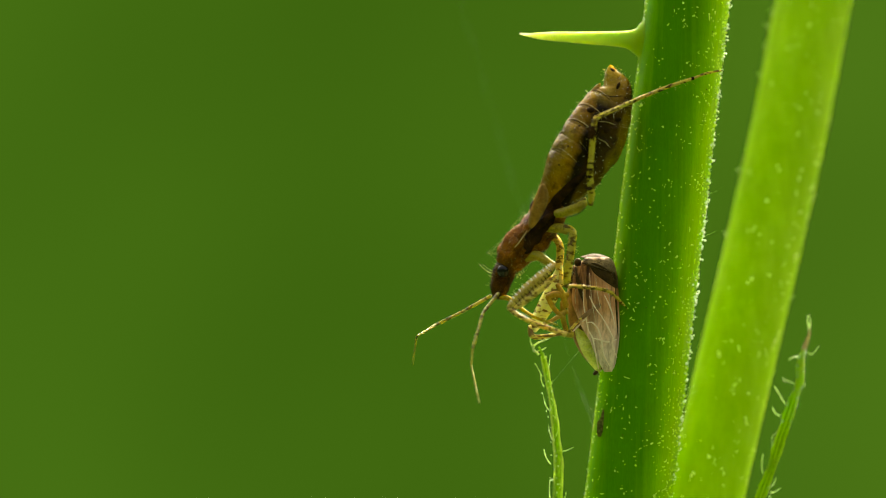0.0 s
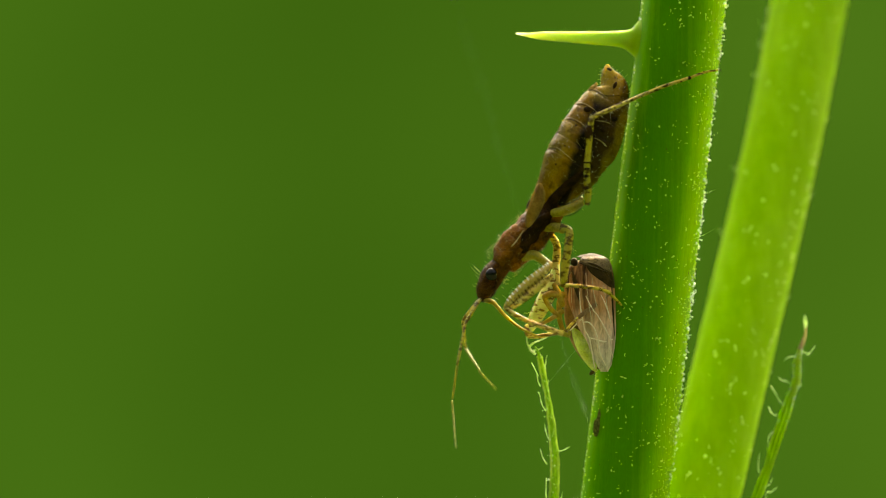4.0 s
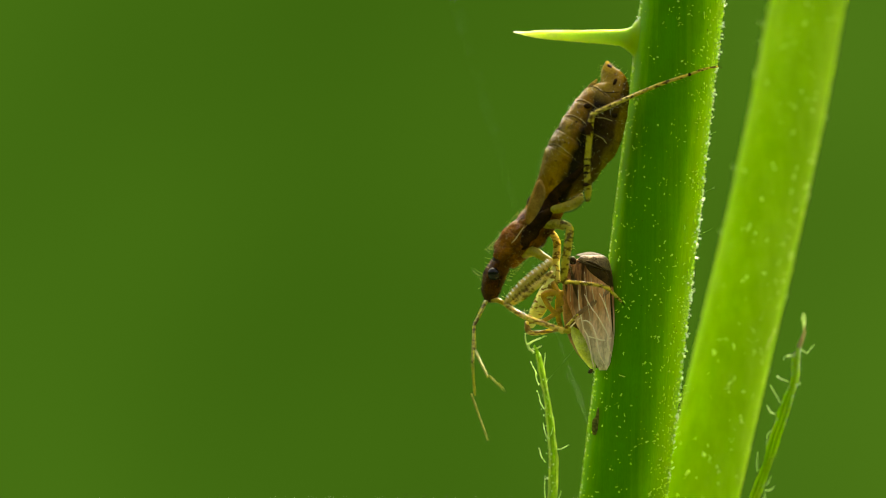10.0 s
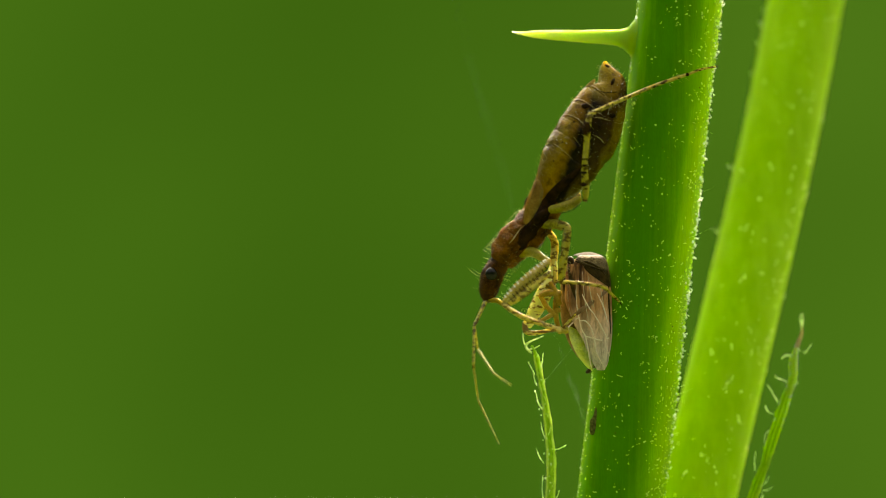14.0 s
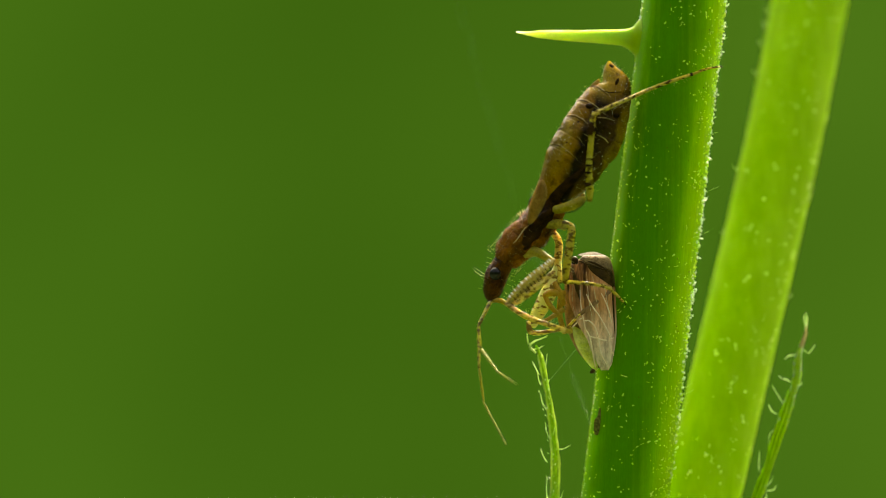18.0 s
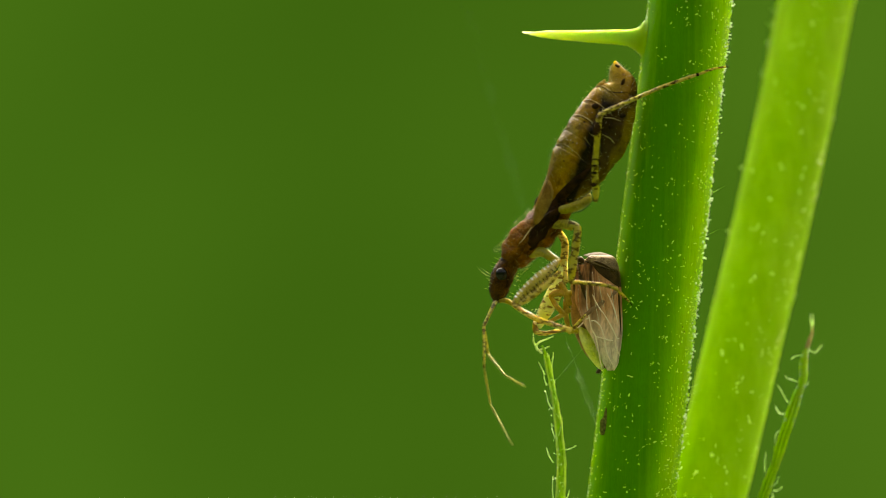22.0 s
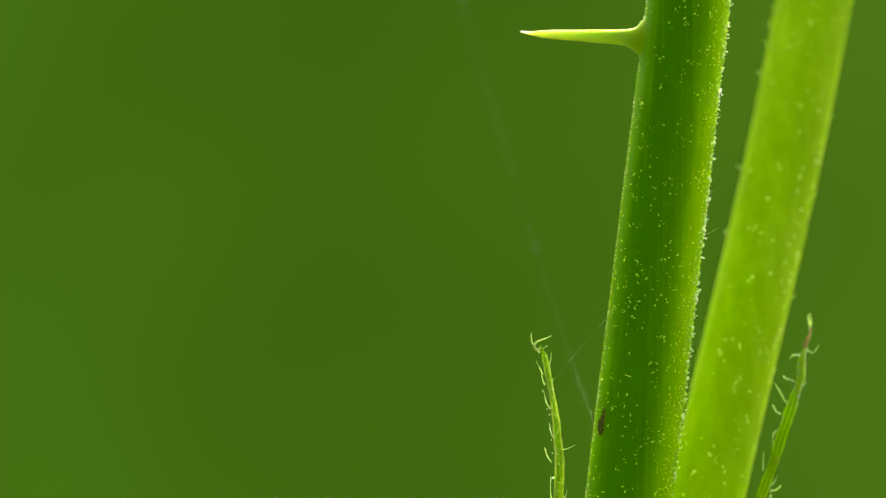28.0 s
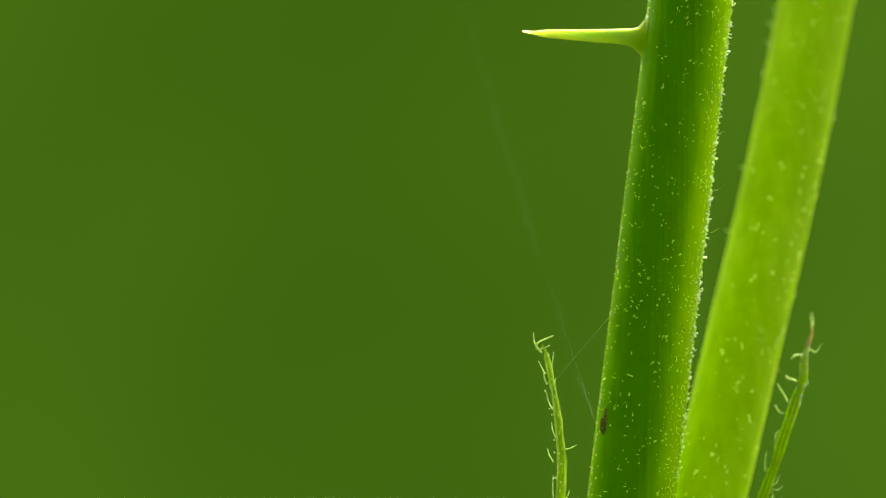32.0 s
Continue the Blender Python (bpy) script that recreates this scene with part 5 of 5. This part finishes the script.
def money_spider():
    a = at_spider
    part("carapace", tube((a(0.05, 1.44), 0.34), (a(0.04, 1.15), 0.56), (a(0, 0.5), 0.72), (a(0, -0.3), 0.78), (a(0.02, -0.9), 0.66), (a(0.05, -1.3), 0.44), (a(0.05, -1.5), 0.2), n=28, deep=0.6), SPI_DARK, spider, "glossy dark brown head and chest shield")
    part("sternum", tube((a(0.55, 0.9, 0.25), 0.25), (a(0.72, 0.1, 0.25), 0.35), (a(0.66, -1.0, 0.22), 0.34), (a(0.5, -1.7, 0.2), 0.2), n=14), SPI_ORANGE, spider, "orange underside")
    ab = part("abdomen", tube((a(0.06, -1.15), 0.3), (a(0.07, -1.5), 0.52), (a(0.12, -2.3), 0.62), (a(0.18, -3.2), 0.66), (a(0.22, -4.0), 0.68), (a(0.25, -4.38), 0.5), (a(0.26, -4.55), 0.2), n=28, deep=0.9), SPI_DARK, spider, "long dark cylindrical abdomen")
    for z in (-2.5, -3.1, -3.7, -4.2):
        part("pale_mark", tube((a(0.35, z, -0.5), 0.03), (a(0.55, z - 0.12, -0.44), 0.05), (a(0.72, z + 0.05, -0.3), 0.03), n=6, deep=0.5), SPI_PALE, ab)
    for x, z in ((-0.2, 1.36), (-0.02, 1.44), (0.16, 1.44), (0.33, 1.36)):
        part("eye", ball(bmesh.new(), a(x, z, -0.25), (0.08, 0.07, 0.08), 2), BUG_EYE, spider)
    for x0, x1 in ((-0.4, -0.12), (0.5, 0.64)):
        p = part("palp", tube((a(x0, 0.9, -0.1), 0.1), (a(x0 * 1.05, 1.4, -0.1), 0.08), (a(x1, 1.8, -0.1), 0.12), n=10), SPI_ORANGE, spider)
        part("palp_bulb", tube((a(x1, 1.62, -0.15), 0.16), (a(x1, 1.85, -0.15), 0.33), (a(x1 + 0.02, 2.15, -0.1), 0.35), (a(x1, 2.45, -0.1), 0.22), n=20, rough=0.35), SPI_DARK, p, "swollen dark boxing-glove palp")
        for k in (-1, 0, 1):
            part("palp_ridge", tube((a(x1 + 0.16 * k, 1.95, -0.48), 0.02), (a(x1 + 0.17 * k, 2.2, -0.46), 0.045), (a(x1 + 0.15 * k, 2.55, -0.3), 0.02), n=8), SPI_PALE, p)


money_spider()
SPI_LEN = (4.2, 4.6, 5.0)
SPI_RAD = (0.115, 0.09, 0.06, 0.03)
spider_legs = [chain("leg", ("leg", "shin", "foot"), spider, SPI_LEN, SPI_RAD, (SPI_LEG, SPI_LEG, SPI_TIP)) for _ in range(8)]


# ---- motion of the animals ----
def motions():
    bx, by, bz = (c * MM for c in BUG_AT)
    hx, hy, hz = (c * MM for c in HOP_AT)
    # the bug sags a little at first; later it hurries down the stem with its prey
    way = ((0, -0.06, 0.08), (3.5, -0.06, 0.08), (5.5, 0, 0), (26.0, 0, 0), (26.3, -0.07, -0.6), (26.7, -0.6, -6.0), (27.2, -2.5, -21), (28.0, -7.1, -60), (32.0, -7.1, -60))
    walk(bug, [(t, pose(bx + x * MM, by, bz + (z if t > 6 else -z) * MM)) for t, x, z in way])
    walk(hopper, [(t, pose(hx + (x if t > 6 else 0) * MM, hy, hz + (z if t > 6 else 0) * MM)) for t, x, z in way])

    # head nods while it probes, then settles
    walk(bug_head, [
        (0, pose(-1.481 * MM, -0.05 * MM, -1.736 * MM, 0, 1.6, 0)), (1, pose(-1.481 * MM, -0.05 * MM, -1.736 * MM, 0, 5.3, 0)), (1.5, pose(-1.599 * MM, -0.05 * MM, -1.775 * MM, 0, 8.0, 0)), (2, pose(-1.678 * MM, -0.05 * MM, -1.736 * MM, 0, 12.8, 0)),
        (2.5, pose(-1.757 * MM, -0.05 * MM, -1.677 * MM, 0, 14.5, 0)), (3, pose(-1.777 * MM, -0.05 * MM, -1.775 * MM, 0, 14.2, 0)), (3.5, pose(-1.757 * MM, -0.05 * MM, -1.834 * MM, 0, 10.9, 0)), (5.5, pose(-1.836 * MM, -0.05 * MM, -1.953 * MM, 0, 10.2, 0)),
        (8, pose(-1.836 * MM, -0.05 * MM, -1.913 * MM, 0, 10.2, 0)), (8.5, pose(-1.757 * MM, -0.05 * MM, -1.953 * MM, 0, 6.3, 0)), (9, pose(-1.718 * MM, -0.05 * MM, -1.953 * MM, 0, 1.2, 0)), (10, pose(-1.698 * MM, -0.05 * MM, -1.973 * MM, 0, 0.0, 0)), (32, pose(-1.698 * MM, -0.05 * MM, -1.973 * MM, 0, 0.0, 0)),
    ])

    def feel(made, y, lean, rows):
        key_chain(made, [(t, bend((base[0], y, base[1]), flat, ANT_LEN, lean)) for t, base, *flat in rows])

    feel(feelers[0], -0.4, (-1, -1, 1, -1), [
        (0, (-1.639, -2.485), (-2.191, -3.156), (-2.566, -4.378), (-2.605, -4.97), (-2.329, -6.251)),
        (1, (-1.678, -2.485), (-2.211, -3.156), (-2.546, -4.378), (-2.605, -4.97), (-2.368, -6.311)),
        (2, (-1.994, -2.604), (-2.506, -3.432), (-2.625, -4.773), (-2.664, -5.956), (-2.309, -7.632)),
        (2.5, (-2.25, -2.643), (-2.763, -3.294), (-3.078, -4.575), (-3.197, -5.759), (-3.039, -7.336)),
        (3, (-2.191, -2.643), (-2.723, -3.432), (-2.999, -4.97), (-3.078, -6.153), (-2.842, -7.77)),
        (3.5, (-2.171, -2.682), (-2.684, -3.511), (-2.96, -4.97), (-3.078, -6.153), (-2.96, -7.73)),
        (6, (-2.171, -2.781), (-2.723, -3.589), (-3.098, -5.029), (-3.315, -6.311), (-2.999, -7.947)),
        (8, (-2.132, -2.801), (-2.684, -3.649), (-2.92, -5.088), (-3.039, -6.409), (-2.625, -8.085)),
        (9, (-2.013, -2.88), (-2.487, -3.727), (-2.644, -5.009), (-2.644, -6.192), (-2.151, -7.77)),
        (13, (-1.895, -2.919), (-2.309, -3.747), (-2.349, -5.226), (-2.191, -6.311), (-1.481, -7.849)),
        (19, (-1.856, -2.919), (-2.309, -3.747), (-2.289, -5.226), (-2.132, -6.409), (-1.343, -7.849)),
        (23, (-1.895, -2.899), (-2.329, -3.727), (-2.329, -5.206), (-2.092, -6.488), (-1.363, -7.809)),
        (32, (-1.895, -2.899), (-2.329, -3.727), (-2.329, -5.206), (-2.092, -6.488), (-1.363, -7.809)),
    ])
    feel(feelers[1], 0.2, (1, 1, -1, 1), [
        (0, (-1.895, -2.604), (-2.763, -3.096), (-3.808, -3.649), (-4.498, -4.023), (-4.656, -5.068)),
        (1, (-1.974, -2.604), (-2.822, -3.136), (-3.69, -3.787), (-4.281, -4.181), (-4.36, -5.266)),
        (2, (-2.112, -2.643), (-2.723, -3.333), (-2.704, -4.378), (-2.329, -5.167), (-1.777, -6.212)),
        (2.5, (-2.329, -2.682), (-2.822, -3.353), (-2.684, -4.418), (-2.289, -5.364), (-1.619, -6.094)),
        (3, (-2.27, -2.643), (-2.98, -3.333), (-3.078, -4.28), (-2.98, -4.97), (-2.585, -5.561)),
        (3.5, (-2.211, -2.722), (-2.842, -3.432), (-2.901, -4.477), (-2.506, -5.266), (-1.974, -5.956)),
        (6, (-2.211, -2.82), (-2.684, -3.589), (-2.329, -4.28), (-1.678, -5.029), (-0.889, -5.877)),
        (8, (-2.171, -2.82), (-2.625, -3.649), (-2.388, -4.339), (-1.698, -5.128), (-0.87, -5.916)),
        (9, (-2.053, -2.899), (-2.467, -3.787), (-2.368, -4.654), (-1.954, -5.561), (-1.323, -6.251)),
        (13, (-1.935, -2.939), (-2.289, -3.806), (-2.151, -4.674), (-1.599, -5.522), (-0.949, -6.015)),
        (19, (-1.895, -2.939), (-2.289, -3.806), (-2.191, -4.674), (-1.619, -5.423), (-0.87, -5.956)),
        (23, (-1.935, -2.919), (-2.309, -3.826), (-2.132, -4.851), (-1.54, -5.561), (-0.791, -6.035)),
        (32, (-1.935, -2.919), (-2.309, -3.826), (-2.132, -4.851), (-1.54, -5.561), (-0.791, -6.035)),
    ])

    # the spider waits low on the stem, climbs past in a second and a half and goes on upwards
    def crawl(t, x, z, tilt):
        return t, pose(x * MM, SPIDER_Y * MM, z * MM, 0, tilt, 0)

    walk(spider, [
        crawl(0, 4.145, -33.755, 6), crawl(27.6, 4.145, -33.755, 6), crawl(28.0, 4.337, -20.322, 6), crawl(28.1, 4.913, -14.565, 5), crawl(28.2, 5.201, -11.495, 4), crawl(28.3, 5.296, -10.919, 3),
        crawl(28.4, 5.412, -9.096, 3), crawl(28.5, 5.527, -8.712, 3), crawl(28.6, 4.299, -3.819, 0), crawl(28.7, 4.049, -3.627, -6), crawl(28.8, 3.608, -2.955, -3), crawl(28.9, 5.335, -0.652, -3),
        crawl(29.0, 6.793, 2.706, 0), crawl(29.1, 5.009, 4.817, -4), crawl(29.2, 4.241, 5.584, -6), crawl(29.3, 4.299, 7.503, -9), crawl(29.4, 6.294, 8.847, -8), crawl(29.5, 7.887, 11.725, -5),
        crawl(29.6, 8.463, 16.523, 5), crawl(30.2, 11.245, 35.329, 6), crawl(32, 11.245, 35.329, 6),
    ])

    def step(leg, side, row, steps):
        base = (side * (0.55 + 0.1 * (row in (1, 2))), 0.1, 0.9 - 0.6 * row)
        rows = [(t, bend(base, flat, SPI_LEN, (-1, 1, 1))) for t, *flat in steps]
        key_chain(spider_legs[leg], [(0, rows[0][1])] + rows + [(32, rows[-1][1])])

    step(0, -1, 0, [(28.5, (-3.724, 2.495), (-4.175, 6.699), (-0.264, 6.135)), (28.7, (-1, 2.421), (2.008, 6.253), (5.991, 4.677)), (28.9, (-3.629, 1.151), (-3.469, 6.043), (1.524, 5.973)),
                    (28.967, (-4.47, 1.5), (-4.2, 4.0), (-0.38, 4.12)), (29.0, (-4.47, 0.61), (-4.22, 3.13), (-0.38, 3.24)), (29.033, (-4.45, -0.28), (-4.2, 2.24), (-0.38, 2.35)), (29.1, (-3.697, 3.529), (-4.235, 6.837), (-3.09, 9.45)), (29.3, (-3.224, 1.482), (-4.19, 3.967), (-3.421, 6.371))])
    step(1, -1, 1, [(28.5, (-4.885, 0.801), (-6.069, 3.237), (-2.609, 5.052)), (28.7, (-4.013, 3.123), (-4.868, 7.844), (-3.261, 12.113)), (28.9, (-3.554, 2.588), (-2.793, 4.278), (-0.69, 5.897)),
                    (28.967, (-3.2, 2.3), (-3.4, 4.9), (-1.6, 6.6)), (29.0, (-1.88, 2.11), (-2.46, 3.65), (-1.5, 4.8)), (29.033, (-0.6, 1.6), (-1.2, 2.4), (-0.9, 2.9)), (29.1, (-3.938, 0.083), (-1.95, 1.002), (-0.015, 1.155)), (29.3, (-2.336, 0.953), (-2.355, 3.287), (-1.297, 5.063))])
    step(2, -1, 2, [(28.5, (-3.836, -0.874), (-5.107, -2.285), (-4.432, -4.172)), (28.7, (-3.008, -0.166), (-4.535, -0.006), (-5.595, 0.009)), (28.9, (-3.018, -1.86), (-3.285, -3.287), (-1.394, -3.866)),
                    (28.967, (-2.9, -1.6), (-3.1, -3.0), (-2.2, -4.2)), (29.0, (-2.5, -0.8), (-2.4, -2.2), (-2.3, -3.2)), (29.033, (-2.2, 0.1), (-1.7, -1.0), (-1.9, -2.0)), (29.1, (-2.671, -1.064), (-1.556, -1.623), (-0.602, -1.728)), (29.3, (-3.14, -1.057), (-3.93, -4.818), (-3.158, -6.689))])
    step(3, -1, 3, [(28.5, (-2.031, -2.316), (-3.1, -3.91), (-3.373, -6.038)), (28.7, (-1.481, -2.16), (-2.787, -3.566), (-2.736, -4.922)), (28.9, (-0.961, -2.928), (-2.277, -4.204), (-2.644, -5.722)),
                    (29.0, (-2.26, -2.78), (-2.36, -5.57), (-1.59, -7.9)), (29.1, (-2.839, -3.457), (-2.888, -6.916), (-0.505, -9.968)), (29.3, (-2.497, -2.519), (-1.366, -3.961), (1.062, -4.579))])
    step(4, 1, 0, [(28.5, (1.097, 3.997), (2.712, 8.021), (4.316, 10.411)), (28.7, (2.074, 2.29), (4.037, 5.364), (6.106, 6.691)), (28.9, (1.449, 2.71), (1.993, 5.757), (2.678, 7.834)),
                   (28.967, (1.2, 2.2), (1.7, 4.2), (1.9, 6.4)), (29.0, (0.652, 1.727), (0.7, 3.646), (0.902, 5.5)), (29.033, (0.1, 1.5), (-0.3, 2.9), (-0.1, 4.4)), (29.1, (-0.318, 2.331), (-1.128, 4.503), (-1.555, 6.649)), (29.3, (1.316, 1.929), (2.494, 4.462), (3.174, 6.298))])
    step(5, 1, 1, [(28.5, (3.204, 0.456), (6.452, 0.819), (7.723, 2.23)), (28.7, (1.984, -0.401), (3.099, 1.025), (4.213, 2.452)), (28.9, (2.095, 0.371), (4.343, 2.943), (4.595, 4.083)),
                   (28.967, (1.8, 0.6), (3.7, 1.9), (4.6, 2.1)), (29.0, (1.382, -0.5), (2.917, 0.9), (4.6, 1.13)), (29.033, (1.0, -1.4), (2.2, 0.0), (4.6, 0.16)), (29.1, (1.476, 0.474), (2.954, -0.399), (5.627, -0.682)), (29.3, (1.335, -0.406), (3.022, 1.659), (4.089, 2.267))])
    step(6, 1, 2, [(28.5, (3.083, -0.895), (5.07, -2.136), (6.492, -3.599)), (28.7, (2.085, -3.113), (3.22, -5.162), (4.205, -6.81)), (28.9, (2.096, -3.281), (2.646, -5.615), (3.196, -7.95)),
                   (29.0, (0.998, -0.576), (1.094, 1.343), (1.478, 3.454)), (29.1, (1.057, -2.767), (3.737, -2.954), (5.206, -2.576)), (29.3, (1.323, -2.93), (3.607, -4.457), (5.906, -5.89))])
    step(7, 1, 3, [(28.5, (1.257, -2.72), (2.517, -4.768), (3.768, -6.624)), (28.7, (1.361, -2.652), (1.774, -4.239), (2.186, -5.826)), (28.9, (1.369, -2.474), (-0.194, -2.968), (-1.404, -4.058)),
                   (29.0, (0.84, -1.63), (-0.83, -3.26), (-1.1, -4.6)), (29.1, (0.825, -3.328), (1.671, -2.233), (1.329, -1.632)), (29.3, (1.064, -2.112), (2.241, -3.269), (3.607, -4.457))])


motions()
